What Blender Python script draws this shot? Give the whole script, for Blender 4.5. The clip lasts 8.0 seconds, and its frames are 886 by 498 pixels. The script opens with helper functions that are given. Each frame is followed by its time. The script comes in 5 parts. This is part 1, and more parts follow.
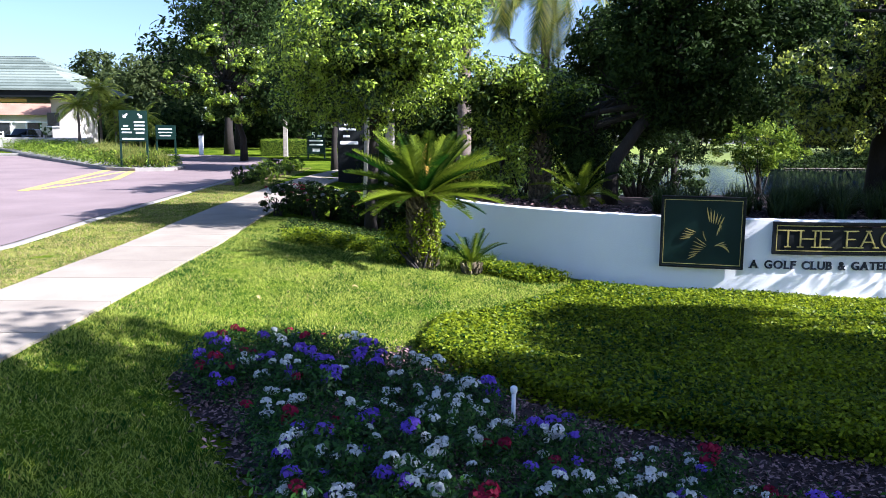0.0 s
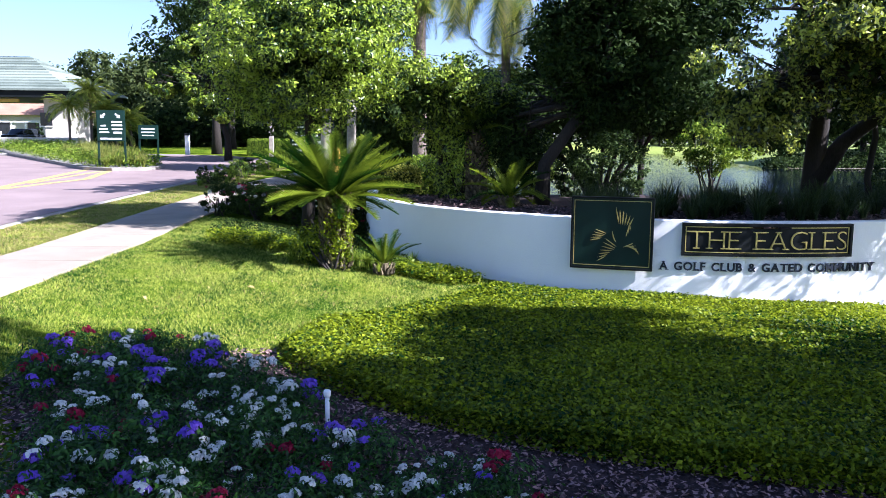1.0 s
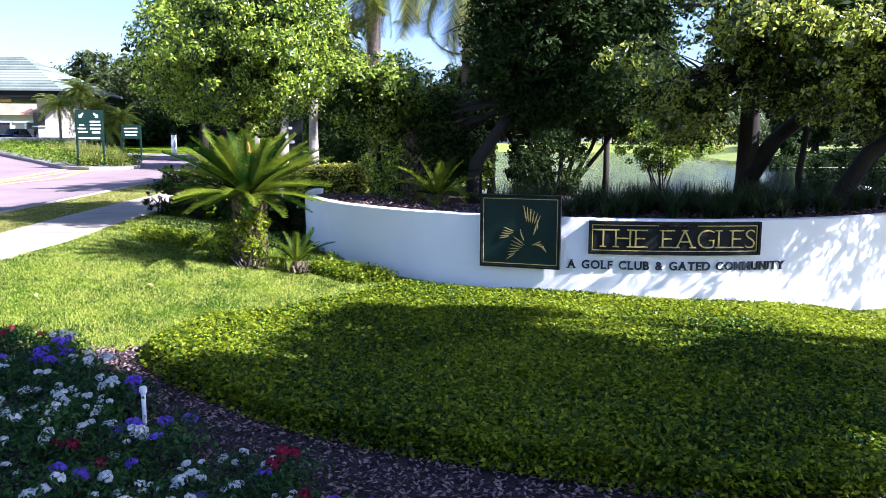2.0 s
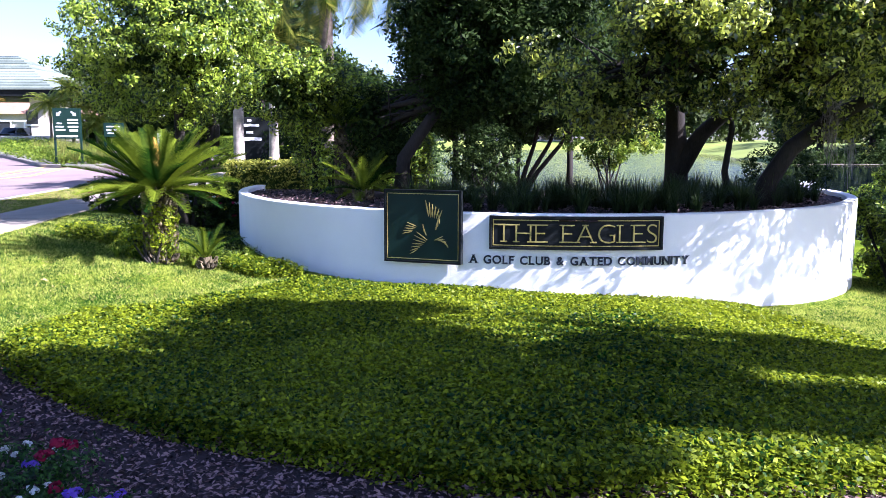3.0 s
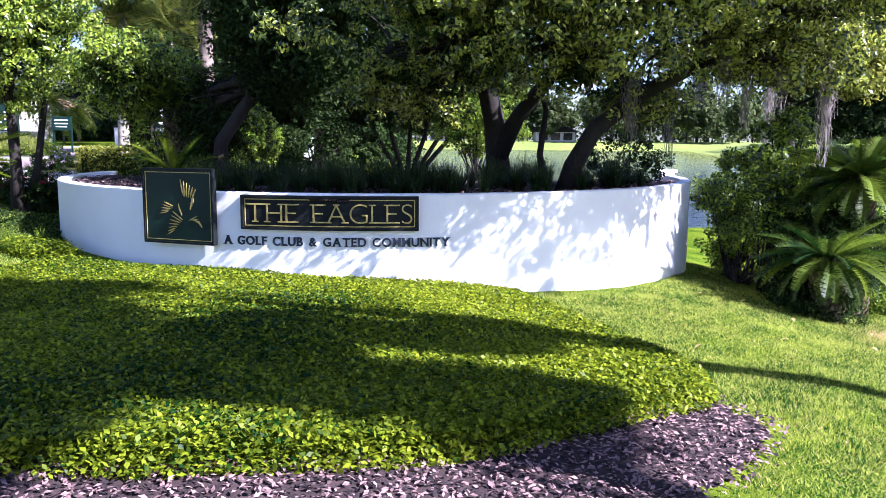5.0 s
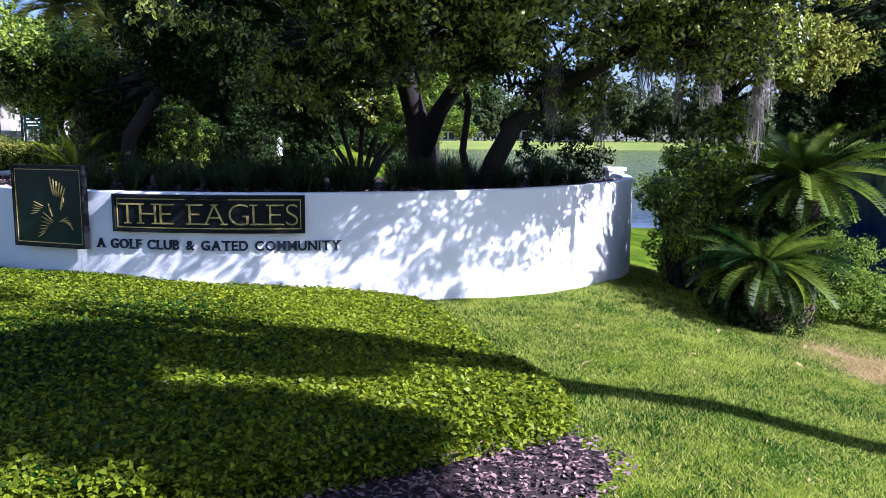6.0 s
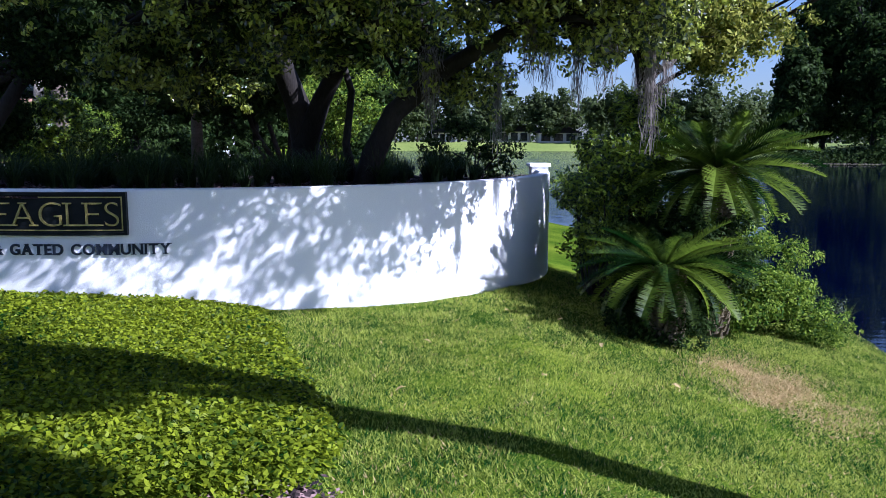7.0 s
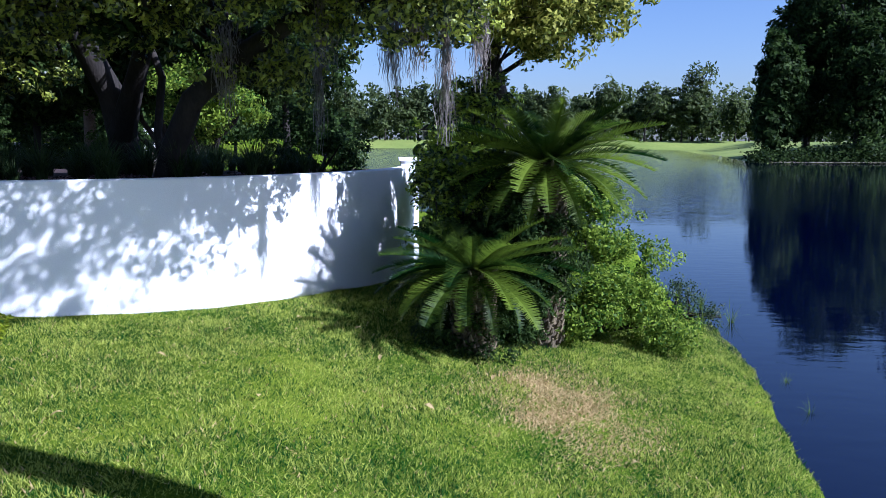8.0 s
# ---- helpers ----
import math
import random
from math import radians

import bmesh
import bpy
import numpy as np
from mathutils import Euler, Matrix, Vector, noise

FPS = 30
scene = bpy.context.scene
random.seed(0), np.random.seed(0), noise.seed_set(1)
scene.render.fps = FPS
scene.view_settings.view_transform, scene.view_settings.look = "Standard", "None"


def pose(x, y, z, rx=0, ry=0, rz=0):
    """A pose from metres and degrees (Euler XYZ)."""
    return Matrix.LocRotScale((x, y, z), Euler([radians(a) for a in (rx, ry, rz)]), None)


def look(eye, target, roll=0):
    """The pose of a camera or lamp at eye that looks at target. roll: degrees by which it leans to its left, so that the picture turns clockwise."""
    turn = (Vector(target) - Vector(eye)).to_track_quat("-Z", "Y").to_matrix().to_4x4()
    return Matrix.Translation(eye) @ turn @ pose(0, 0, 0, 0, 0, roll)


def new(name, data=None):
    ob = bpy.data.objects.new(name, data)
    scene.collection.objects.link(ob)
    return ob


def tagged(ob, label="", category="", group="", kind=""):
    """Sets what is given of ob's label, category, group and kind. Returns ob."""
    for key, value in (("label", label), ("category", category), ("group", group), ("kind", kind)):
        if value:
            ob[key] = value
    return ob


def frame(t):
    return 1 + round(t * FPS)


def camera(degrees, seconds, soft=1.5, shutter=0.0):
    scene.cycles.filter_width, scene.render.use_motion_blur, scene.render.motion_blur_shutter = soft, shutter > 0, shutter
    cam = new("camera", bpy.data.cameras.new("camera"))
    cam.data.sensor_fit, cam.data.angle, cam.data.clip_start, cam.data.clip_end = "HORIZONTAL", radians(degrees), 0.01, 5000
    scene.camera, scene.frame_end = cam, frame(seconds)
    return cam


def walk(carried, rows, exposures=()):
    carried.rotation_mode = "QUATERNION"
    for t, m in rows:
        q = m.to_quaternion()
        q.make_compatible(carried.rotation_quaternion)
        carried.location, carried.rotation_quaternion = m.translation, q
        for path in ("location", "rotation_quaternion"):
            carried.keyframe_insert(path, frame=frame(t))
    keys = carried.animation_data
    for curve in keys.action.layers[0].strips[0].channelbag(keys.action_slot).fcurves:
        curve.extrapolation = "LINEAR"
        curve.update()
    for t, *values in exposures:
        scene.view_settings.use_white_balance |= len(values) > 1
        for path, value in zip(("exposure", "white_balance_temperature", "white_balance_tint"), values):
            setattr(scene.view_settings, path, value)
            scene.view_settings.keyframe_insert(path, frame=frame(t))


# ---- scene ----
cam = camera(58.0, 8.0, soft=0.3)
PATH = [
    (0, (-0.44, -0.152, 2.138), (-0.391, 1.829, 1.871), 0.45),
    (0.5, (0.341, -0.129, 2.116), (0.377, 1.853, 1.849), 0.4),
    (1, (1.178, -0.084, 2.154), (1.198, 1.898, 1.886), 0.45),
    (1.5, (1.976, -0.083, 2.151), (1.983, 1.899, 1.883), 0.45),
    (3, (4.435, -0.015, 2.098), (4.398, 1.966, 1.824), 0.2),
    (3.5, (5.386, 0.03, 2.063), (5.335, 2.01, 1.788), 0.2),
    (4, (6.437, 0.107, 1.984), (6.371, 2.086, 1.709), 0.2),
    (4.5, (7.448, 0.189, 1.853), (7.374, 2.169, 1.581), 0.3),
    (6, (9.844, 1.521, 1.699), (9.74, 3.5, 1.427), 0.3),
    (6.5, (10.665, 2.201, 1.631), (10.556, 4.179, 1.359), 0.2),
    (7, (11.641, 2.892, 1.55), (11.53, 4.871, 1.283), 0.15),
    (7.5, (12.777, 3.496, 1.515), (12.675, 5.475, 1.243), 0.35),
    (8, (14.078, 4.006, 1.461), (13.976, 5.985, 1.189), 0.3),
]
EXPOSURES = [(0.0, 2.02, 5350, 23), (1.5, 2.24, 5300, 28), (3.0, 2.42, 5280, 34), (4.5, 2.48, 5250, 36), (6.0, 1.64, 5050, 33), (7.0, 1.24, 4900, 29), (8.0, 1.25, 4800, 26)]
walk(cam, [(t, look(eye, target, roll)) for t, eye, target, roll in PATH], EXPOSURES)
# ---------------------------------------------------------------- world, sun, exposure
SUN = Vector((0.92 * 0.80, -0.39 * 0.80, 0.60)).normalized()
world = bpy.data.worlds.new("daylight")
scene.world = world
world.use_nodes = True
wn = world.node_tree
sky = wn.nodes.new("ShaderNodeTexSky")
sky.sky_type = "NISHITA"
sky.sun_disc = False
sky.sun_elevation = math.asin(SUN.z)
sky.sun_rotation = math.atan2(SUN.x, SUN.y)
sky.dust_density, sky.ozone_density = 1.0, 2.4
wn.links.new(sky.outputs[0], wn.nodes["Background"].inputs[0])
wn.nodes["Background"].inputs[1].default_value = 0.051
lamp = bpy.data.lights.new("sun", "SUN")
lamp.energy, lamp.angle, lamp.color = 5.0, radians(0.5), (1.0, 0.93, 0.80)
sun_ob = new("sun", lamp)
sun_ob.matrix_world = look(SUN * 60, (0, 0, 0))


# ---------------------------------------------------------------- small helpers
def smooth(a, b, v):
    t = np.clip((v - a) / (b - a), 0.0, 1.0)
    return t * t * (3 - 2 * t)


def mesh_of(name, verts, faces, material=None, smooth_faces=False):
    me = bpy.data.meshes.new(name)
    me.from_pydata([tuple(v) for v in verts], [], [tuple(f) for f in faces])
    if material:
        me.materials.append(material)
    if smooth_faces:
        me.polygons.foreach_set("use_smooth", [True] * len(me.polygons))
    me.update()
    return me


def soup(name, quads, material):
    """A mesh of loose faces from an array (faces, corners, 3)."""
    quads = np.asarray(quads, dtype=np.float32)
    n, k, _ = quads.shape
    me = bpy.data.meshes.new(name)
    me.vertices.add(n * k)
    me.vertices.foreach_set("co", quads.reshape(-1))
    me.loops.add(n * k)
    me.loops.foreach_set("vertex_index", np.arange(n * k, dtype=np.int32))
    me.polygons.add(n)
    me.polygons.foreach_set("loop_start", np.arange(0, n * k, k, dtype=np.int32))
    me.polygons.foreach_set("loop_total", np.full(n, k, dtype=np.int32))
    me.materials.append(material)
    me.update(calc_edges=True)
    return me


def part(name, me, parent, label="", at=None):
    ob = new(name, me)
    ob.parent = parent
    if at is not None:
        ob.matrix_basis = at
    if label:
        tagged(ob, label)
    return ob


def thing(name, label, category, at=None, group="", kind=""):
    ob = new(name)
    ob.empty_display_size = 0.2
    if at is not None:
        ob.matrix_basis = at
    return tagged(ob, label, category, group, kind)


def bm_mesh(name, bm, material, soft=False):
    me = bpy.data.meshes.new(name)
    bm.to_mesh(me)
    bm.free()
    me.materials.append(material)
    if soft:
        me.polygons.foreach_set("use_smooth", [True] * len(me.polygons))
    return me


def box_bm(sx, sy, sz, bevel=0.0, at=(0, 0, 0), bm=None):
    own = bm is None
    bm = bm or bmesh.new()
    geo = bmesh.ops.create_cube(bm, size=1.0)["verts"]
    for v in geo:
        v.co = Vector((v.co.x * sx + at[0], v.co.y * sy + at[1], v.co.z * sz + at[2]))
    if bevel and own:
        bmesh.ops.bevel(bm, geom=bm.edges[:], offset=bevel, segments=2, affect="EDGES", profile=0.6)
    return bm


def box(name, material, sx, sy, sz, bevel=0.01, at=(0, 0, 0)):
    return bm_mesh(name, box_bm(sx, sy, sz, bevel, at), material)


def tube(points, radii, sides=8, cap=True):
    """Vertices and faces of a tapered tube along points."""
    pts = [Vector(p) for p in points]
    verts, faces = [], []
    side = None
    for i, p in enumerate(pts):
        d = (pts[min(i + 1, len(pts) - 1)] - pts[max(i - 1, 0)]).normalized()
        if side is None:
            side = d.orthogonal().normalized()
        side = (side - d * side.dot(d)).normalized()
        up = d.cross(side)
        for k in range(sides):
            a = 2 * math.pi * k / sides
            verts.append(p + (side * math.cos(a) + up * math.sin(a)) * radii[i])
    for i in range(len(pts) - 1):
        for k in range(sides):
            a, b = i * sides + k, i * sides + (k + 1) % sides
            faces.append((a, b, b + sides, a + sides))
    if cap:
        faces.append(tuple(range(sides - 1, -1, -1)))
        n = (len(pts) - 1) * sides
        faces.append(tuple(range(n, n + sides)))
    return verts, faces


def join(pieces):
    verts, faces = [], []
    for v, f in pieces:
        o = len(verts)
        verts += list(v)
        faces += [tuple(i + o for i in q) for q in f]
    return verts, faces


# ---------------------------------------------------------------- materials
def material(name, low, high, scale=8.0, rough=0.8, bump=0.2, fine=80.0, spec=0.3, metal=0.0, clear=0.0, leaf=False, island=0.0, obj=0.0, stretch=(1, 1, 1), sharp=0.2):
    """Two colours mixed by large and fine noise, with relief; leaf adds light through the blade."""
    m = bpy.data.materials.new(name)
    m.use_nodes = True
    nt = m.node_tree
    n, l = nt.nodes, nt.links
    bsdf = n["Principled BSDF"]
    geo = n.new("ShaderNodeNewGeometry")
    mp = n.new("ShaderNodeMapping")
    mp.inputs["Scale"].default_value = stretch
    l.new(geo.outputs["Position"], mp.inputs[0])
    big, small = n.new("ShaderNodeTexNoise"), n.new("ShaderNodeTexNoise")
    big.inputs["Scale"].default_value, small.inputs["Scale"].default_value = scale, fine
    big.inputs["Detail"].default_value, small.inputs["Detail"].default_value = 4, 3
    l.new(mp.outputs[0], big.inputs["Vector"])
    l.new(mp.outputs[0], small.inputs["Vector"])
    add = n.new("ShaderNodeMath")
    add.operation = "MULTIPLY_ADD"
    add.inputs[1].default_value = 0.45
    l.new(small.outputs["Fac"], add.inputs[0])
    half = n.new("ShaderNodeMath")
    half.operation = "MULTIPLY"
    half.inputs[1].default_value = 0.55
    l.new(big.outputs["Fac"], half.inputs[0])
    l.new(half.outputs[0], add.inputs[2])
    value = add.outputs[0]
    for amount, node, out in ((island, "ShaderNodeNewGeometry", "Random Per Island"), (obj, "ShaderNodeObjectInfo", "Random")):
        if amount:
            src = n.new(node)
            mad = n.new("ShaderNodeMath")
            mad.operation = "MULTIPLY_ADD"
            mad.inputs[1].default_value = amount
            l.new(src.outputs[out], mad.inputs[0])
            sub = n.new("ShaderNodeMath")
            sub.operation = "ADD"
            sub.inputs[1].default_value = -amount / 2
            l.new(value, sub.inputs[0])
            l.new(sub.outputs[0], mad.inputs[2])
            value = mad.outputs[0]
    ramp = n.new("ShaderNodeValToRGB")
    ramp.color_ramp.elements[0].position, ramp.color_ramp.elements[1].position = 0.5 - sharp, 0.5 + sharp
    ramp.color_ramp.elements[0].color, ramp.color_ramp.elements[1].color = (*low, 1), (*high, 1)
    l.new(value, ramp.inputs[0])
    l.new(ramp.outputs[0], bsdf.inputs["Base Color"])
    bsdf.inputs["Roughness"].default_value = rough
    bsdf.inputs["Specular IOR Level"].default_value = spec
    bsdf.inputs["Metallic"].default_value = metal
    bsdf.inputs["Coat Weight"].default_value = clear
    if bump:
        b = n.new("ShaderNodeBump")
        b.inputs["Strength"].default_value, b.inputs["Distance"].default_value = bump, 0.02
        l.new(add.outputs[0], b.inputs["Height"])
        l.new(b.outputs[0], bsdf.inputs["Normal"])
    if leaf:
        tr = n.new("ShaderNodeBsdfTranslucent")
        mix = n.new("ShaderNodeMixShader")
        mix.inputs[0].default_value = 0.5
        l.new(ramp.outputs[0], tr.inputs[0])
        l.new(bsdf.outputs[0], mix.inputs[1])
        l.new(tr.outputs[0], mix.inputs[2])
        l.new(mix.outputs[0], n["Material Output"].inputs[0])
    return m


M_LAWN = material("lawn", (0.008, 0.040, 0.002), (0.13, 0.17, 0.012), 0.8, 0.95, 0.6, 60, spec=0.0, sharp=0.13)
M_BLADE = material("grass_blade", (0.016, 0.075, 0.010), (0.41, 0.46, 0.075), 1.7, 0.75, 0, 11, spec=0.06, leaf=True, island=0.45, sharp=0.12)
M_ROAD = material("road_asphalt", (0.15, 0.112, 0.106), (0.24, 0.185, 0.175), 0.6, 0.85, 0.3, 120)
M_CONCRETE = material("sidewalk_concrete", (0.20, 0.17, 0.13), (0.32, 0.28, 0.215), 1.3, 0.85, 0.2, 90, obj=0.15)
M_KERB = material("kerb_concrete", (0.13, 0.12, 0.10), (0.30, 0.28, 0.25), 1.2, 0.85, 0.3, 70)
M_YELLOW = material("road_paint", (0.42, 0.28, 0.06), (0.62, 0.43, 0.12), 3.0, 0.7, 0.1, 60)
M_MULCH = material("mulch", (0.012, 0.008, 0.009), (0.055, 0.034, 0.032), 6.0, 0.9, 0.8, 60)
M_MULCHPALE = material("dry_mulch", (0.06, 0.035, 0.022), (0.24, 0.15, 0.09), 6.0, 0.9, 0.8, 40)
M_CHIP = material("mulch_chip", (0.012, 0.008, 0.009), (0.26, 0.165, 0.155), 5.0, 0.85, 0.2, 60, island=0.9)
M_STUCCO = material("white_stucco", (0.78, 0.78, 0.77), (0.87, 0.87, 0.86), 1.5, 0.85, 0.35, 70, spec=0.2)
M_GREEN = material("sign_green", (0.004, 0.016, 0.012), (0.007, 0.025, 0.019), 3.0, 0.4, 0.05, 60, spec=0.2)
M_BLACK = material("sign_black", (0.006, 0.008, 0.009), (0.012, 0.014, 0.014), 3.0, 0.45, 0.05, 60, spec=0.12)
M_GOLD = material("gold_leaf", (0.32, 0.26, 0.07), (0.52, 0.44, 0.16), 6.0, 0.35, 0.1, 60, metal=0.5)
M_LETTER = material("letter_paint", (0.008, 0.012, 0.022), (0.016, 0.022, 0.034), 6.0, 0.5, 0.05, 60)
M_WHITE = material("white_paint", (0.70, 0.70, 0.68), (0.82, 0.82, 0.80), 4.0, 0.6, 0.1, 60)
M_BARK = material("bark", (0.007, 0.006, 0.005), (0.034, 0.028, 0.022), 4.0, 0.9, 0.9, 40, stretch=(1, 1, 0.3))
M_PALEBARK = material("pale_bark", (0.16, 0.14, 0.12), (0.42, 0.38, 0.32), 3.0, 0.9, 0.8, 40, stretch=(1, 1, 3))
M_PALMBARK = material("palm_bark", (0.06, 0.05, 0.04), (0.24, 0.19, 0.15), 5.0, 0.95, 0.9, 40, stretch=(1, 1, 2))
M_OAKLEAF = material("oak_leaf", (0.018, 0.042, 0.006), (0.44, 0.50, 0.055), 0.9, 0.38, 0, 7, spec=1.0, leaf=True, island=0.7, sharp=0.17)
M_TREELEAF = material("tree_leaf", (0.018, 0.050, 0.006), (0.36, 0.48, 0.035), 0.9, 0.38, 0, 6, spec=0.65, leaf=True, island=0.6, sharp=0.17)
# Yellowish leaf, brightened so that its colour carries sunlight.
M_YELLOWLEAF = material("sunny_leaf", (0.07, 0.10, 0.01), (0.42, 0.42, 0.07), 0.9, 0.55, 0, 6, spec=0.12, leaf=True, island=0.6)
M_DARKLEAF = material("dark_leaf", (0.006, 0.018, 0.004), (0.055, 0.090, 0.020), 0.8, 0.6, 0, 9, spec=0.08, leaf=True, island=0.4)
M_FARLEAF = material("far_leaf", (0.025, 0.045, 0.012), (0.09, 0.12, 0.03), 0.12, 0.7, 0, 2, leaf=True, island=0.4)
M_HEDGE = material("hedge_leaf", (0.03, 0.08, 0.008), (0.25, 0.34, 0.03), 1.2, 0.55, 0, 12, spec=0.12, leaf=True, island=0.5)
M_COVER = material("groundcover_leaf", (0.003, 0.040, 0.004), (0.275, 0.335, 0.006), 0.4, 0.5, 0, 12, spec=0.2, leaf=True, island=0.4)
M_SAGO = material("sago_leaf", (0.008, 0.034, 0.003), (0.15, 0.20, 0.010), 2.0, 0.6, 0, 20, spec=0.1, leaf=True, obj=0.5)
M_SAGOTRUNK = material("sago_trunk", (0.05, 0.04, 0.025), (0.20, 0.16, 0.09), 5.0, 0.9, 0.8, 40, island=0.4)
M_CONE = material("cycad_cone", (0.45, 0.24, 0.03), (0.70, 0.42, 0.08), 8.0, 0.8, 0.6, 60)
M_FERN = material("fern_leaf", (0.012, 0.03, 0.008), (0.06, 0.09, 0.025), 2.0, 0.5, 0, 20, leaf=True, island=0.5)
M_PALM = material("palm_leaf", (0.05, 0.09, 0.010), (0.28, 0.28, 0.04), 1.5, 0.5, 0, 20, leaf=True, island=0.5)
M_YOUNGPALM = material("young_palm_leaf", (0.08, 0.14, 0.012), (0.42, 0.44, 0.06), 1.5, 0.45, 0, 20, leaf=True, island=0.5)
M_ISLAND = material("coarse_grass", (0.06, 0.09, 0.015), (0.30, 0.31, 0.07), 1.2, 0.6, 0, 12, spec=0.1, leaf=True, island=0.5)
M_MOSS = material("spanish_moss", (0.15, 0.135, 0.12), (0.36, 0.32, 0.28), 3.0, 0.95, 0, 30, leaf=True, island=0.4)
M_PETW = material("white_petal", (0.68, 0.68, 0.64), (0.85, 0.85, 0.82), 9.0, 0.7, 0, 60, leaf=True)
M_PETP = material("purple_petal", (0.14, 0.06, 0.48), (0.30, 0.17, 0.72), 9.0, 0.7, 0, 60, leaf=True)
M_PETR = material("red_petal", (0.18, 0.006, 0.03), (0.36, 0.015, 0.06), 9.0, 0.7, 0, 60, leaf=True)
M_FLOWERLEAF = material("flower_leaf", (0.005, 0.026, 0.005), (0.055, 0.15, 0.02), 4.0, 0.5, 0, 20, leaf=True, island=0.5)
M_ROOF = material("roof_tile", (0.10, 0.125, 0.105), (0.19, 0.225, 0.19), 0.7, 0.85, 0.3, 10, obj=0.5, spec=0.1)
M_TERRACOTTA = material("terracotta_tile", (0.22, 0.12, 0.08), (0.38, 0.22, 0.15), 0.7, 0.8, 0.2, 10)
M_CAR = material("car_paint", (0.02, 0.022, 0.026), (0.03, 0.033, 0.04), 3.0, 0.25, 0, 60, spec=0.5, clear=0.6)
M_TYRE = material("rubber", (0.01, 0.01, 0.01), (0.02, 0.02, 0.02), 6.0, 0.9, 0.2, 60)
# Copy of the sago leaf with shade put into its darker colour.
M_SAGOSHADED = material("shaded_sago_leaf", (0.006, 0.026, 0.003), (0.13, 0.19, 0.014), 2.0, 0.5, 0, 20, spec=0.2, leaf=True, obj=0.5)
M_CREAM = material("cream_wall", (0.52, 0.47, 0.40), (0.68, 0.62, 0.54), 0.7, 0.85, 0.2, 30)
M_GLASSDARK = material("dark_glass", (0.01, 0.012, 0.015), (0.02, 0.024, 0.03), 1.0, 0.08, 0, 10, spec=0.6)
M_BANK = material("far_grass", (0.10, 0.15, 0.02), (0.22, 0.26, 0.05), 0.05, 0.9, 0.1, 1.0)
M_DRY = material("dry_grass", (0.34, 0.25, 0.10), (0.62, 0.47, 0.23), 3.0, 0.95, 0.5, 50, leaf=True, island=0.5)

M_WATER = bpy.data.materials.new("lake_water")
M_WATER.use_nodes = True
_n, _l = M_WATER.node_tree.nodes, M_WATER.node_tree.links
_b = _n["Principled BSDF"]
_b.inputs["Base Color"].default_value = (0.0005, 0.0014, 0.010, 1)
_b.inputs["Roughness"].default_value = 0.03
_b.inputs["IOR"].default_value = 1.33
_b.inputs["Specular IOR Level"].default_value = 0.6
_w = _n.new("ShaderNodeTexNoise")
_w.inputs["Scale"].default_value, _w.inputs["Detail"].default_value = 2.2, 4
_g, _m = _n.new("ShaderNodeNewGeometry"), _n.new("ShaderNodeMapping")
_m.inputs["Scale"].default_value = (0.5, 1.3, 1)
_l.new(_g.outputs["Position"], _m.inputs[0])
_l.new(_m.outputs[0], _w.inputs["Vector"])
_k = _n.new("ShaderNodeBump")
_k.inputs["Distance"].default_value = 0.3
_s = _n.new("ShaderNodeSeparateXYZ")      # the wind ruffles the open water far out
_l.new(_g.outputs["Position"], _s.inputs[0])
_side = _n.new("ShaderNodeMath")
_side.operation = "MULTIPLY_ADD"
_side.inputs[1].default_value = -0.2
_l.new(_s.outputs[1], _side.inputs[0])
_l.new(_s.outputs[0], _side.inputs[2])
_out = []
for _axis, _a0, _a1, _v0, _v1 in ((0, 34, 70, 0.0, 1.0), (1, 2, 26, 1.0, 0.0)):
    _r = _n.new("ShaderNodeMapRange")
    for _i, _v in zip((1, 2, 3, 4), (_a0, _a1, _v0, _v1)):
        _r.inputs[_i].default_value = _v
    _l.new(_side.outputs[0] if _axis else _s.outputs[1], _r.inputs[0])
    _out.append(_r)
_x = _n.new("ShaderNodeMath")
_x.operation = "MULTIPLY"
_l.new(_out[0].outputs[0], _x.inputs[0])
_l.new(_out[1].outputs[0], _x.inputs[1])
_y = _n.new("ShaderNodeMath")
_y.operation = "MULTIPLY_ADD"
_y.inputs[1].default_value, _y.inputs[2].default_value = 0.95, 0.014
_l.new(_x.outputs[0], _y.inputs[0])
_l.new(_y.outputs[0], _k.inputs["Strength"])
_l.new(_w.outputs["Fac"], _k.inputs["Height"])
_l.new(_k.outputs[0], _b.inputs["Normal"])

# ---------------------------------------------------------------- plan
WATER = -1.75
CX, CY, RW = 6.2, 18.4, 6.6          # planter wall: centre and outer radius
WALL_TOP = 0.99
KERB_X = -7.5
PROFILE_X = (-60, -7, -4, -0.5, 1.2, 3.8, 6.75, 9, 10.5, 12, 15.2, 17.5, 18.0, 21)
PROFILE_Z = (0.24, 0.24, 0.24, 0.08, -0.13, -0.24, -0.33, -0.52, -0.62, -0.70, -1.30, -1.60, -1.80, -2.5)
RISE_Y = (-50, 8, 14, 17, 36, 60, 200, 2500)
RISE_Z = (0.0, 0.0, 0.05, 0.15, 0.55, 1.1, 2.0, 2.0)
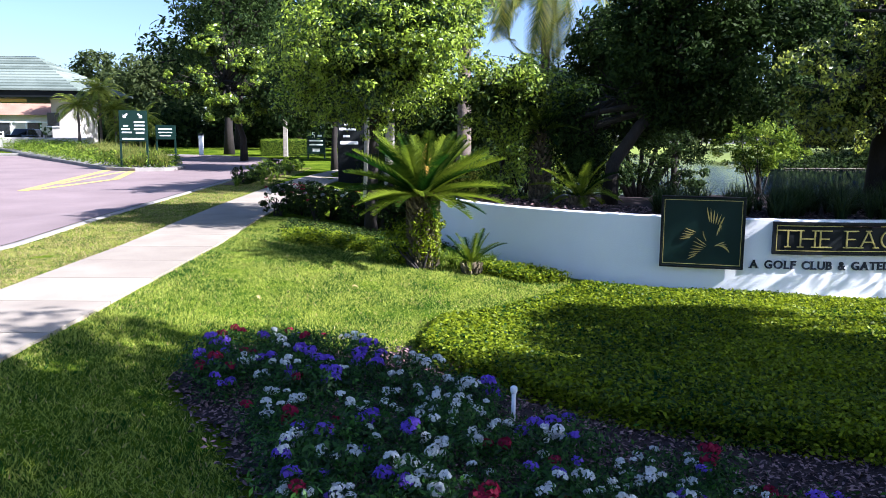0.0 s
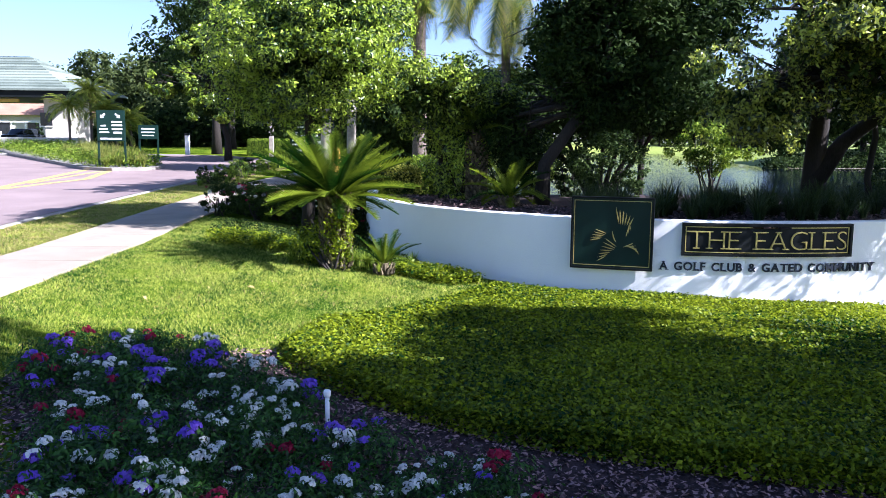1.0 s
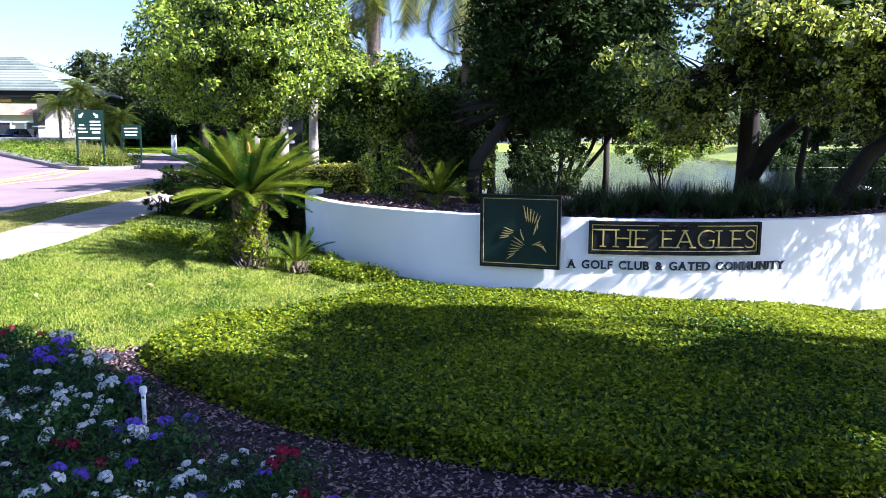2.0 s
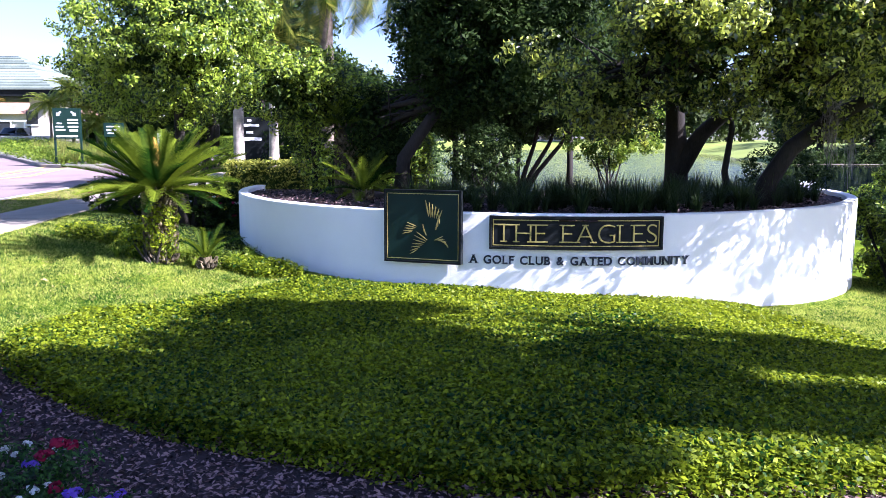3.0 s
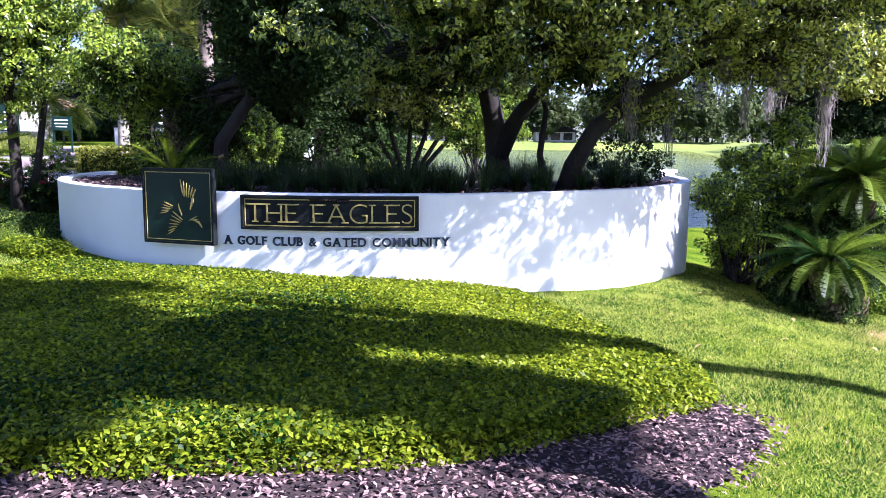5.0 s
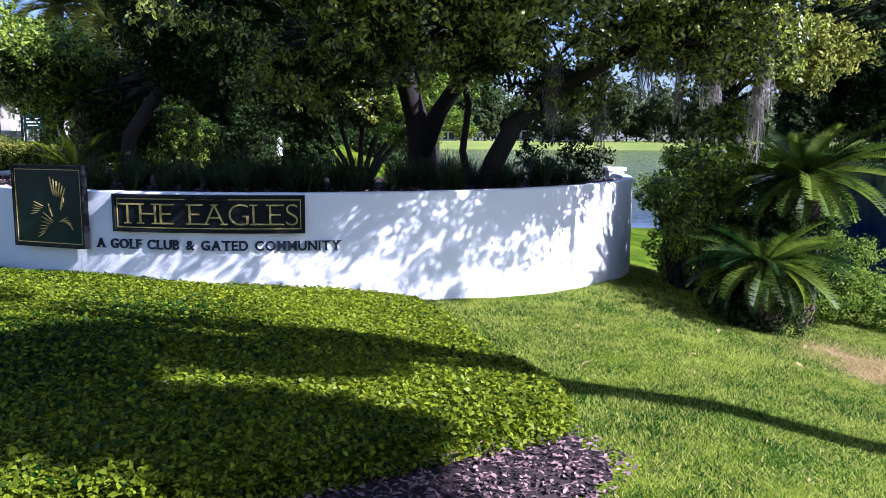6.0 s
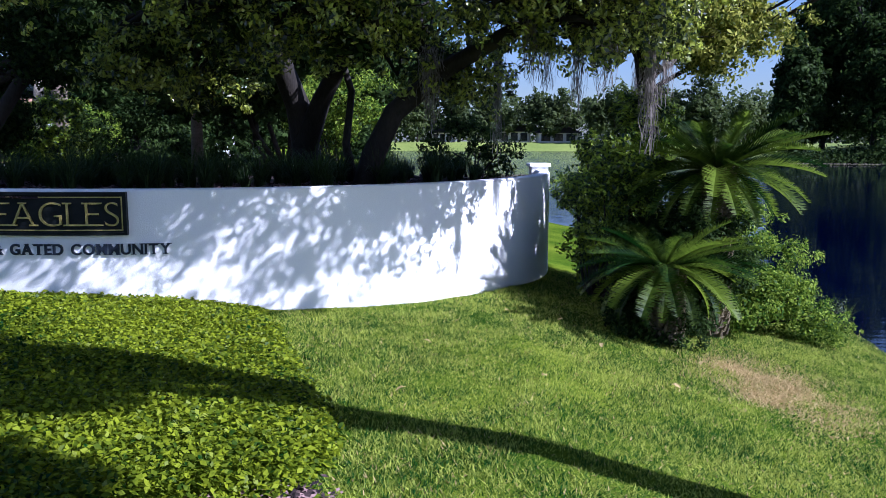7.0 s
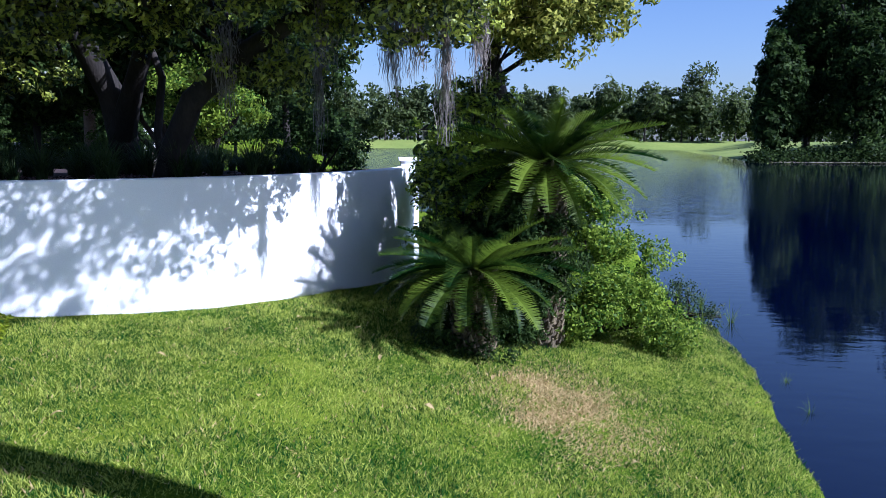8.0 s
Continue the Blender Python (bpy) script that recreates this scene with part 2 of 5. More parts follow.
BED = ((-0.55, 8.5), (-0.38, 7.95), (0.12, 7.4), (1.0, 6.85), (2.05, 6.27), (2.9, 5.85), (3.75, 5.4), (4.6, 5.0), (5.5, 4.93), (6.3, 4.97), (7.5, 5.35), (8.1, 5.6), (8.6, 5.95), (9.1, 6.36), (9.7, 6.9), (10.4, 7.4),
       (10.64, 7.95), (10.6, 8.45), (10.18, 9.5), (9.5, 11.0), (8.95, 12.25), (6.2, 11.85), (3.2, 12.35), (2.1, 12.4), (0.64, 10.6), (-0.3, 9.7))


def kerb_x(y):
    """Right-hand kerb of the drive: straight, then bending to the left."""
    y = np.asarray(y, dtype=float)
    bend = -18.0 + np.sqrt(np.maximum(0.0, 10.5 ** 2 - np.clip(y - 41.0, 0, 10.5) ** 2))
    return np.where(y < 41, KERB_X, np.where(y < 51.5, bend, -400.0))


def lake_d(x, y):
    """Metres inside the lake's shore; below zero on land."""
    edge = np.interp(y, (8, 11, 14, 18, 22), (16.85, 17.15, 17.75, 18.15, 18.25)) + 0.05 * np.sin(y * 1.3) + 0.02 * np.sin(y * 5.1)
    near = np.maximum(x - edge, y - 29.0)
    d = np.minimum(near, x - 1.0 - 0.02 * y + 0.45 * np.maximum(0.0, y - 75.0))
    d = np.where(x > edge, np.maximum(d, x - edge), d)
    d = np.minimum(d, 285 - y)
    spit = np.minimum(y - 122, x - (52 + (y - 122) * 0.2))
    return np.minimum(d, -spit)


def height(x, y):
    x, y = np.asarray(x, dtype=float), np.asarray(y, dtype=float)
    lawn = np.interp(x, PROFILE_X, PROFILE_Z)
    lawn = np.where(y > 24, np.where(x > 3, np.maximum(lawn, -1.2), lawn), lawn)
    z = lawn + np.interp(y, RISE_Y, RISE_Z) * smooth(-0.5, -4.0, x)
    z = z - 0.27 * smooth(12.5, 8.5, y) * smooth(-4.2, -2.2, x) * (1 - smooth(1.5, 5.5, x))
    far = smooth(110, 135, y)
    z = z * (1 - far) + 1.2 * far
    d = lake_d(x, y)
    wide = 0.5 + 22 * smooth(60, 130, y)
    t = smooth(-1.0, 0.0, d / wide)
    z = np.where(d < 0, z * (1 - t) + WATER * t, WATER - np.minimum(d * 0.35, 1.5))
    onroad = smooth(0.0, 0.12, kerb_x(y) - 0.15 - x) * (y < 60)
    return z - 0.14 * onroad * (y > -60)


def H(x, y):
    return float(height(x, y))


def inside(px, py, poly):
    px, py = np.asarray(px), np.asarray(py)
    hit = np.zeros(px.shape, bool)
    for (x0, y0), (x1, y1) in zip(poly, poly[1:] + poly[:1]):
        c = ((y0 > py) != (y1 > py)) & (px < (x1 - x0) * (py - y0) / (y1 - y0 + 1e-12) + x0)
        hit ^= c
    return hit


def grow(start, stop, step, rate):
    out, v = [], start
    while v < stop:
        v += step
        step *= rate
        out.append(v)
    return out


# ---------------------------------------------------------------- ground, lake, drive, sidewalk
xs = np.array([-v for v in grow(14, 2600, 0.6, 1.12)][::-1] + list(np.arange(-14, 16.01, 0.4)) + list(np.arange(16.2, 19.61, 0.12)) + list(np.arange(20.0, 22.01, 0.4)) + grow(22, 2600, 0.5, 1.07))
ys = np.array([-v for v in grow(6, 600, 0.6, 1.2)][::-1] + list(np.arange(-6, 32.01, 0.4)) + grow(32, 3000, 0.5, 1.045))
gx, gy = np.meshgrid(xs, ys)
gz = height(gx, gy)
rngz = np.random.default_rng(3)
gz = gz + rngz.normal(0, 0.006, gz.shape) * (gx < 17)
nx = len(xs)
verts = np.stack([gx, gy, gz], -1).reshape(-1, 3)
faces = [(j * nx + i, j * nx + i + 1, (j + 1) * nx + i + 1, (j + 1) * nx + i) for j in range(len(ys) - 1) for i in range(nx - 1)]
ground = tagged(new("ground", mesh_of("ground", verts, faces, M_LAWN, True)), "mown green lawn sloping down to a lake shore", "lawn", kind="structure")
ground.data.materials.append(M_BANK)
mid_y = gy[:-1, :-1].reshape(-1)
ground.data.polygons.foreach_set("material_index", np.where(mid_y > 100, 1, 0).astype(np.int32))

water_v = [(-400, 20, WATER), (16.6, 20, WATER), (16.6, -500, WATER), (2000, -500, WATER), (2000, 420, WATER), (-400, 420, WATER)]
tagged(new("water", mesh_of("water", water_v, [(0, 1, 2, 3, 4, 5)], M_WATER)), "calm dark blue lake reflecting the trees", "lake", kind="structure")


def drape(name, left, right, mat, lift, cross=4):
    """A strip between two lines of plan points, laid on the ground."""
    v, f = [], []
    for (x0, y0), (x1, y1) in zip(left, right):
        for k in range(cross + 1):
            x, y = x0 + (x1 - x0) * k / cross, y0 + (y1 - y0) * k / cross
            v.append((x, y, H(x, y) + lift))
    w = cross + 1
    for i in range(len(left) - 1):
        for k in range(cross):
            f.append((i * w + k, i * w + k + 1, (i + 1) * w + k + 1, (i + 1) * w + k))
    return mesh_of(name, v, f, mat, True)


road_y = list(np.arange(-8, 41, 1.0)) + list(np.arange(41, 51.4, 0.4))
road = tagged(new("road", drape("road", [(-90.0, y) for y in road_y], [(float(kerb_x(y)) - 0.15, y) for y in road_y], M_ROAD, 0.03, 40)),
              "sunlit pinkish asphalt entrance drive", "road", kind="structure")
# Unseen pavement, added to bounce sunlight up onto the white wall.
tagged(new("street", drape("street", [(float(x), -5.0) for x in np.arange(-6, 14.1, 0.5)], [(float(x), -14.0) for x in np.arange(-6, 14.1, 0.5)], M_CONCRETE, 0.07, 18)), "unseen pale pavement added to bounce sunlight onto the wall", "street", kind="structure")
# kerb: rounded upstand along the drive
kp = [(KERB_X, float(y)) for y in np.arange(-6, 41, 0.5)] + [(-18 + 10.5 * math.cos(a), 41 + 10.5 * math.sin(a)) for a in np.linspace(0.03, 1.65, 40)] + [(-19.0 - k, 51.5) for k in range(40)]
kv, kf = [], []
sect = ((-0.16, -0.14), (-0.15, 0.0), (-0.10, 0.025), (0.0, 0.03), (0.06, 0.0), (0.06, -0.2))
for i, (x, y) in enumerate(kp):
    ax, ay = kp[max(i - 1, 0)]
    bx, by = kp[min(i + 1, len(kp) - 1)]
    ln = math.hypot(bx - ax, by - ay)
    ox, oy = (by - ay) / ln, -(bx - ax) / ln
    base = H(x + ox * 0.4, y + oy * 0.4)
    for u, h in sect:
        kv.append((x + ox * u, y + oy * u, base + h + 0.01))
for i in range(len(kp) - 1):
    for k in range(len(sect) - 1):
        a = i * len(sect) + k
        kf.append((a, a + 1, a + 1 + len(sect), a + len(sect)))
tagged(new("kerb", mesh_of("kerb", kv, kf, M_KERB, True)), "weathered concrete kerb between drive and grass verge", "kerb", kind="structure")

# painted lines on the drive, a chevron before the island
for a, b, w in (((-13.25, 25.7), (-14.9, 36.9), 0.34), ((-13.1, 26.2), (-12.4, 31.2), 0.3), ((-12.4, 31.2), (-13.6, 36.4), 0.3), ((-13.4, 28.8), (-13.9, 36.3), 0.2)):
    n = 14
    lft = [(a[0] + (b[0] - a[0]) * i / n - w / 2, a[1] + (b[1] - a[1]) * i / n) for i in range(n + 1)]
    rgt = [(x + w, y) for x, y in lft]
    part("road_line", drape("road_line", lft, rgt, M_YELLOW, 0.036, 1), road, "faded yellow painted line")

# sidewalk slabs
sidewalk = tagged(thing("sidewalk", "pale concrete sidewalk of jointed slabs", "sidewalk"), kind="structure")


def walk_mid(y):
    return -4.85 + 0.02 * max(0.0, y - 20) + 0.006 * max(0.0, y - 24) ** 2


slab_y = -3.0
while slab_y < 44:
    x0, x1 = walk_mid(slab_y), walk_mid(slab_y + 1.5)
    g = 0.012
    bm = bmesh.new()
    low, top = [], []
    for (x, y) in ((x0 - 0.8, slab_y + g), (x0 + 0.8, slab_y + g), (x1 + 0.8, slab_y + 1.5 - g), (x1 - 0.8, slab_y + 1.5 - g)):
        low.append(bm.verts.new((x, y, H(x, y) - 0.1)))
        top.append(bm.verts.new((x, y, H(x, y) + 0.035)))
    bm.faces.new(top)
    for k in range(4):
        bm.faces.new((low[k], low[(k + 1) % 4], top[(k + 1) % 4], top[k]))
    part("slab", bm_mesh("slab", bm, M_CONCRETE), sidewalk)
    slab_y += 1.5

# ---------------------------------------------------------------- planter wall with its signs
def on_wall(s, out=0.0):
    """Plan point at arc length s from the wall's foremost point, out metres proud."""
    a = s / RW
    return CX + (RW + out) * math.sin(a), CY - (RW + out) * math.cos(a)


THICK = 0.2
wv, wf = [], []
A0, A1, NA = radians(-118), radians(99), 160
for i in range(NA + 1):
    a = A0 + (A1 - A0) * i / NA
    sx, sy = math.sin(a), -math.cos(a)
    for r, z in ((RW, -1.6), (RW, WALL_TOP - 0.015), (RW - 0.015, WALL_TOP), (RW - THICK + 0.015, WALL_TOP), (RW - THICK, WALL_TOP - 0.015), (RW - THICK, -1.6)):
        wv.append((CX + r * sx, CY + r * sy, z))
for i in range(NA):
    for k in range(5):
        a = i * 6 + k
        wf.append((a, a + 6, a + 7, a + 1))
wf += [(0, 1, 2, 3, 4, 5), tuple(NA * 6 + k for k in (5, 4, 3, 2, 1, 0))]
tagged(new("wall_planter", mesh_of("wall_planter", wv, wf, M_STUCCO)), "curved white stucco entrance wall holding a raised planter", "wall", kind="structure")
# end pier with a flat cap
pa = radians(97)
pier_at = pose(CX + (RW - 0.1) * math.sin(pa), CY - (RW - 0.1) * math.cos(pa), 0, 0, 0, 97)
pier = thing("wall_pier", "white stucco end pier of the entrance wall", "pier", pier_at)
part("shaft", box("shaft", M_STUCCO, 0.34, 0.34, 2.7, 0.012, (0, 0, -0.3)), pier)
part("cap", box("cap", M_STUCCO, 0.42, 0.42, 0.07, 0.012, (0, 0, 1.085)), pier)


def text_mesh(char, size, depth, mat, fat=0.0):
    cu = bpy.data.curves.new("glyph", "FONT")
    cu.body, cu.size, cu.extrude, cu.offset = char, size, depth, fat
    ob = bpy.data.objects.new("glyph", cu)
    scene.collection.objects.link(ob)
    bpy.context.view_layer.update()
    me = bpy.data.meshes.new_from_object(ob.evaluated_get(bpy.context.evaluated_depsgraph_get()))
    bpy.data.objects.remove(ob)
    me.materials.clear()
    me.materials.append(mat)
    co = np.empty(len(me.vertices) * 3)
    me.vertices.foreach_get("co", co)
    co = co.reshape(-1, 3)
    return me, (co[:, 0].min(), co[:, 0].max())


def serifs(me, char, size):
    """Adds thin feet and heads where the glyph's straight stems end on the base or cap line."""
    if char in "COGSUQ&":
        return
    co = np.empty(len(me.vertices) * 3)
    me.vertices.foreach_get("co", co)
    co = co.reshape(-1, 3)
    deep = co[:, 2].max()
    bm = bmesh.new()
    bm.from_mesh(me)
    for level, inward in ((co[:, 1].min(), 1), (co[:, 1].max(), -1)):
        ends = np.sort(co[np.abs(co[:, 1] - level) < 0.006 * size, 0])
        for r in np.split(ends, np.where(np.diff(ends) > 0.17 * size)[0] + 1):
            wide = r[-1] - r[0]
            if len(r) > 1 and wide < 0.22 * size:
                box_bm(wide + 0.17 * size, 0.04 * size, deep * 1.9, 0, ((r[0] + r[-1]) / 2, level + inward * 0.02 * size, 0), bm)
    bm.to_mesh(me)
    bm.free()


def letter_row(parent, text, s0, s1, z, size, out, mat, label, fat=0.0):
    """Letters stood one by one along the curved wall between arc lengths s0 and s1."""
    made, x = [], 0.0
    gap = 0.12 * size
    for c in text:
        if c == " ":
            x += 0.42 * size
            continue
        me, (a, b) = text_mesh(c, size, 0.012, mat, fat)
        serifs(me, c, size)
        made.append((me, x - a, x, x + b - a))
        x += b - a + gap
    k = (s1 - s0) / (x - gap)
    for me, shift, a, b in made:
        mid = s0 + (a + b) / 2 * k
        px, py = on_wall(mid, out)
        m = pose(px, py, z, 90, 0, math.degrees(mid / RW)) @ Matrix.Diagonal((k, 1, 1, 1)) @ Matrix.Translation((shift - (a + b) / 2, 0, 0))
        me.transform(m)
        part("letter", me, parent, label)


def arc_panel(s0, s1, z0, z1, r_in, r_out, mat, name, n=24):
    v, f = [], []
    for i in range(n + 1):
        s = s0 + (s1 - s0) * i / n
        for out, z in ((r_in, z0), (r_out, z0), (r_out, z1), (r_in, z1)):
            v.append((*on_wall(s, out), z))
    for i in range(n):
        for k in range(4):
            a, b = i * 4 + k, i * 4 + (k + 1) % 4
            f.append((a, a + 4, b + 4, b))
    f += [(0, 1, 2, 3), tuple(n * 4 + k for k in (3, 2, 1, 0))]
    return mesh_of(name, v, f, mat)


# name board
S0, S1, Z0, Z1 = -1.29, 1.28, 0.465, 0.962
board = thing("name_sign", "curved black name board with raised gilt letters and border", "sign")
part("panel", arc_panel(S0, S1, Z0, Z1, -0.02, 0.05, M_BLACK, "panel"), board)
for s0, s1, z0, z1 in ((S0, S1, Z1 - 0.035, Z1), (S0, S1, Z0, Z0 + 0.035), (S0, S0 + 0.035, Z0, Z1), (S1 - 0.035, S1, Z0, Z1)):
    part("border", arc_panel(s0, s1, z0, z1, 0.03, 0.085, M_BLACK, "border"), board)
for s0, s1, z0, z1 in ((S0 + 0.05, S1 - 0.05, Z1 - 0.065, Z1 - 0.052), (S0 + 0.05, S1 - 0.05, Z0 + 0.052, Z0 + 0.065), (S0 + 0.05, S0 + 0.063, Z0 + 0.052, Z1 - 0.052), (S1 - 0.063, S1 - 0.05, Z0 + 0.052, Z1 - 0.052)):
    part("gilt_line", arc_panel(s0, s1, z0, z1, 0.03, 0.058, M_GOLD, "gilt_line"), board, "thin gilt line")
letter_row(board, "THE EAGLES", S0 + 0.10, S1 - 0.09, Z0 + 0.10, 0.42, 0.058, M_GOLD, "raised gilt letter", -0.009)

# line of letters fixed straight to the wall
row = thing("wall_lettering", "dark metal letters fixed to the white wall", "lettering")
letter_row(row, "A GOLF CLUB & GATED COMMUNITY", -1.60, 1.74, 0.235, 0.175, 0.015, M_LETTER, "", 0.004)

# square emblem plaque, flat, leaning on the curve
px0, py0 = on_wall(-2.32, 0.07)
plaque = thing("emblem_plaque", "square dark green plaque with a gilt emblem on the wall", "plaque", pose(px0, py0, 0.765, 90, 0, -17.5))
part("panel", box("panel", M_GREEN, 1.22, 1.09, 0.07, 0.008), plaque)
for sx, sy, ax, ay in ((1.24, 0.03, 0, 0.545), (1.24, 0.03, 0, -0.545), (0.03, 1.12, 0.61, 0), (0.03, 1.12, -0.61, 0)):
    part("rim", box("rim", M_BLACK, sx, sy, 0.10, 0.006, (ax, ay, 0.01)), plaque)
for sx, sy, ax, ay in ((1.16, 0.010, 0, 0.50), (1.16, 0.010, 0, -0.50), (0.010, 1.0, 0.575, 0), (0.010, 1.0, -0.575, 0)):
    part("gilt_line", box("gilt_line", M_GOLD, sx, sy, 0.012, 0.002, (ax, ay, 0.039)), plaque, "thin gilt line")


def streak(x, y, length, width, angle):
    bm = bmesh.new()
    c, s = math.cos(radians(angle)), math.sin(radians(angle))
    length, width = length * 0.85, width * 0.75
    pts = ((-0.5, 0), (-0.2, 0.45), (0.2, 0.35), (0.5, 0), (0.2, -0.3), (-0.2, -0.4))
    up = [bm.verts.new((x + (u * c * length - v * s * width), y + (u * s * length + v * c * width), 0.05)) for u, v in pts]
    dn = [bm.verts.new((v.co.x, v.co.y, 0.033)) for v in up]
    bm.faces.new(up)
    for k in range(6):
        bm.faces.new((dn[k], dn[(k + 1) % 6], up[(k + 1) % 6], up[k]))
    part("emblem_stroke", bm_mesh("emblem_stroke", bm, M_GOLD), plaque, "gilt stroke")


for i in range(6):
    streak(0.08 + 0.042 * i, 0.28 - 0.018 * i, 0.30 - 0.025 * i, 0.03, 102 - 7 * i)
for i in range(3):
    streak(0.27 - 0.02 * i, 0.12 - 0.05 * i, 0.16, 0.022, 95 - 8 * i)
for i in range(5):
    streak(-0.17 - 0.02 * i, 0.03 - 0.032 * i, 0.20, 0.024, 160 + 8 * i)
for i in range(7):
    streak(-0.01 - 0.022 * i, -0.14 - 0.042 * i, 0.25 - 0.01 * i, 0.024, 145 + 11 * i)
for i in range(3):
    streak(0.02 + 0.012 * i, -0.02 - 0.03 * i, 0.14, 0.02, 100 + 6 * i)
for i in range(6):
    streak(0.26 + 0.026 * i, -0.17 - 0.018 * i, 0.20 - 0.015 * i, 0.024, 205 - 17 * i)


# ---------------------------------------------------------------- planter soil
def mound(x, y):
    back = smooth(17.5, 24.0, y)
    return 0.90 * (1 - back) + 0.45 * back - 2.4 * smooth(26.0, 30.0, y)


mv, mf, ring = [], [], 40
for j in range(31):
    y = 11.7 + (30 - 11.7) * j / 30
    w = math.sqrt(max(0.02, (RW - 0.12) ** 2 - (min(y, CY + 3.0) - CY) ** 2))
    for i in range(ring + 1):
        x = CX + w * (2 * i / ring - 1)
        mv.append((x, y, float(mound(x, y)) + random.uniform(-0.015, 0.02)))
for j in range(30):
    for i in range(ring):
        a = j * (ring + 1) + i
        mf.append((a, a + 1, a + ring + 2, a + ring + 1))
tagged(new("planter_soil", mesh_of("planter_soil", mv, mf, M_MULCH, True)), "raised planter bed of brown bark mulch behind the wall", "mulch bed", kind="structure")


# ---------------------------------------------------------------- leaves
def unit(a):
    return a / (np.linalg.norm(a, axis=-1, keepdims=True) + 1e-9)


def leaf_quads(pos, facing, size, rng, slim=0.45, droop=0.0):
    """Lozenge leaves at pos, blades turned towards facing."""
    n = len(pos)
    axis = unit(rng.normal(size=(n, 3)) + np.array((0, 0, -droop)))
    nrm = unit(facing + rng.normal(scale=0.55, size=(n, 3)))
    axis = unit(axis - nrm * np.sum(axis * nrm, -1, keepdims=True))
    side = np.cross(nrm, axis)
    s = (size * rng.uniform(0.65, 1.3, n))[:, None]
    base, tip = pos - axis * s * 0.5, pos + axis * s * 0.5
    belly = pos - axis * s * 0.05 + nrm * s * 0.06
    return np.stack([base, belly + side * s * slim * 0.5, tip, belly - side * s * slim * 0.5], 1)


def crown_quads(centre, radii, clumps, per, leaf, seed, hollow=0.55, clump_r=0.42, flat=0.75, up=0.5, slim=0.45, bough=0.0):
    """Leaves in clumps over a lobed ellipsoid, denser outside, with gaps; bough gathers the clumps on spreading boughs."""
    rng = np.random.default_rng(seed)
    d = unit(rng.normal(size=(clumps, 3)))
    lob = unit(rng.normal(size=(9, 3)))
    bulge = 0.78 + 0.32 * np.max(np.maximum(0, d @ lob.T) ** 3, 1)
    r = bulge * (hollow + (1 - hollow) * rng.random(clumps) ** 0.6)
    c = np.array(centre) + d * r[:, None] * np.array(radii)
    if bough:
        lead = rng.integers(0, max(4, clumps // 11), clumps)
        c = c[lead] + rng.normal(size=(clumps, 3)) * np.array((bough, bough, bough * 0.5))
        d = d[lead]
    cr = clump_r * rng.uniform(0.55, 1.25, clumps)
    k = np.repeat(np.arange(clumps), per)
    off = unit(rng.normal(size=(len(k), 3))) * (rng.random(len(k)) ** 0.4)[:, None] * cr[k][:, None] * np.array((1, 1, flat))
    pos = c[k] + off
    return leaf_quads(pos, unit(d[k] * 0.6 + unit(off) * 0.7 + np.array((0, 0, up))), leaf, rng, slim)


def limb_path(a, b, rng, bend=0.25, n=5):
    a, b = Vector(a), Vector(b)
    mid = (a + b) / 2 + Vector((rng.uniform(-bend, bend), rng.uniform(-bend, bend), rng.uniform(0, bend)))
    return [a * (1 - t) ** 2 + mid * 2 * t * (1 - t) + b * t * t for t in [i / n for i in range(n + 1)]]


def wood(trunks, targets, radius, seed, twigs=3):
    """Trunk lines with limbs out to the target points."""
    rng = random.Random(seed)
    bits = []
    for path, r0, r1 in trunks:
        n = len(path)
        bits.append(tube(path, [(r0 + (r1 - r0) * i / (n - 1)) * (1.25 if i == 0 else 1) for i in range(n)], 10))
    for p in targets:
        path, r0, r1 = min(trunks, key=lambda q: (Vector(q[0][-1]) - Vector(p)).length)
        start = Vector(path[-1]).lerp(Vector(path[-2]), rng.random() * 0.7)
        pts = limb_path(start, p, rng, 0.5)
        rr = radius * rng.uniform(0.7, 1.1)
        bits.append(tube(pts, [rr * (1 - 0.75 * i / 5) for i in range(6)], 6))
        for _ in range(twigs):
            s = pts[rng.randint(2, 5)]
            e = s + Vector((rng.uniform(-0.9, 0.9), rng.uniform(-0.9, 0.9), rng.uniform(-0.2, 0.7)))
            q = limb_path(s, e, rng, 0.2, 3)
            bits.append(tube(q, [rr * 0.35, rr * 0.25, rr * 0.18, rr * 0.08], 5))
    return join(bits)


def shell(centre, radii, n, seed, low=-0.2):
    rng = random.Random(seed)
    out = []
    while len(out) < n:
        v = Vector((rng.gauss(0, 1), rng.gauss(0, 1), rng.gauss(0, 1))).normalized()
        if v.z > low:
            out.append((centre[0] + v.x * radii[0] * 0.7, centre[1] + v.y * radii[1] * 0.7, centre[2] + v.z * radii[2] * 0.7))
    return out


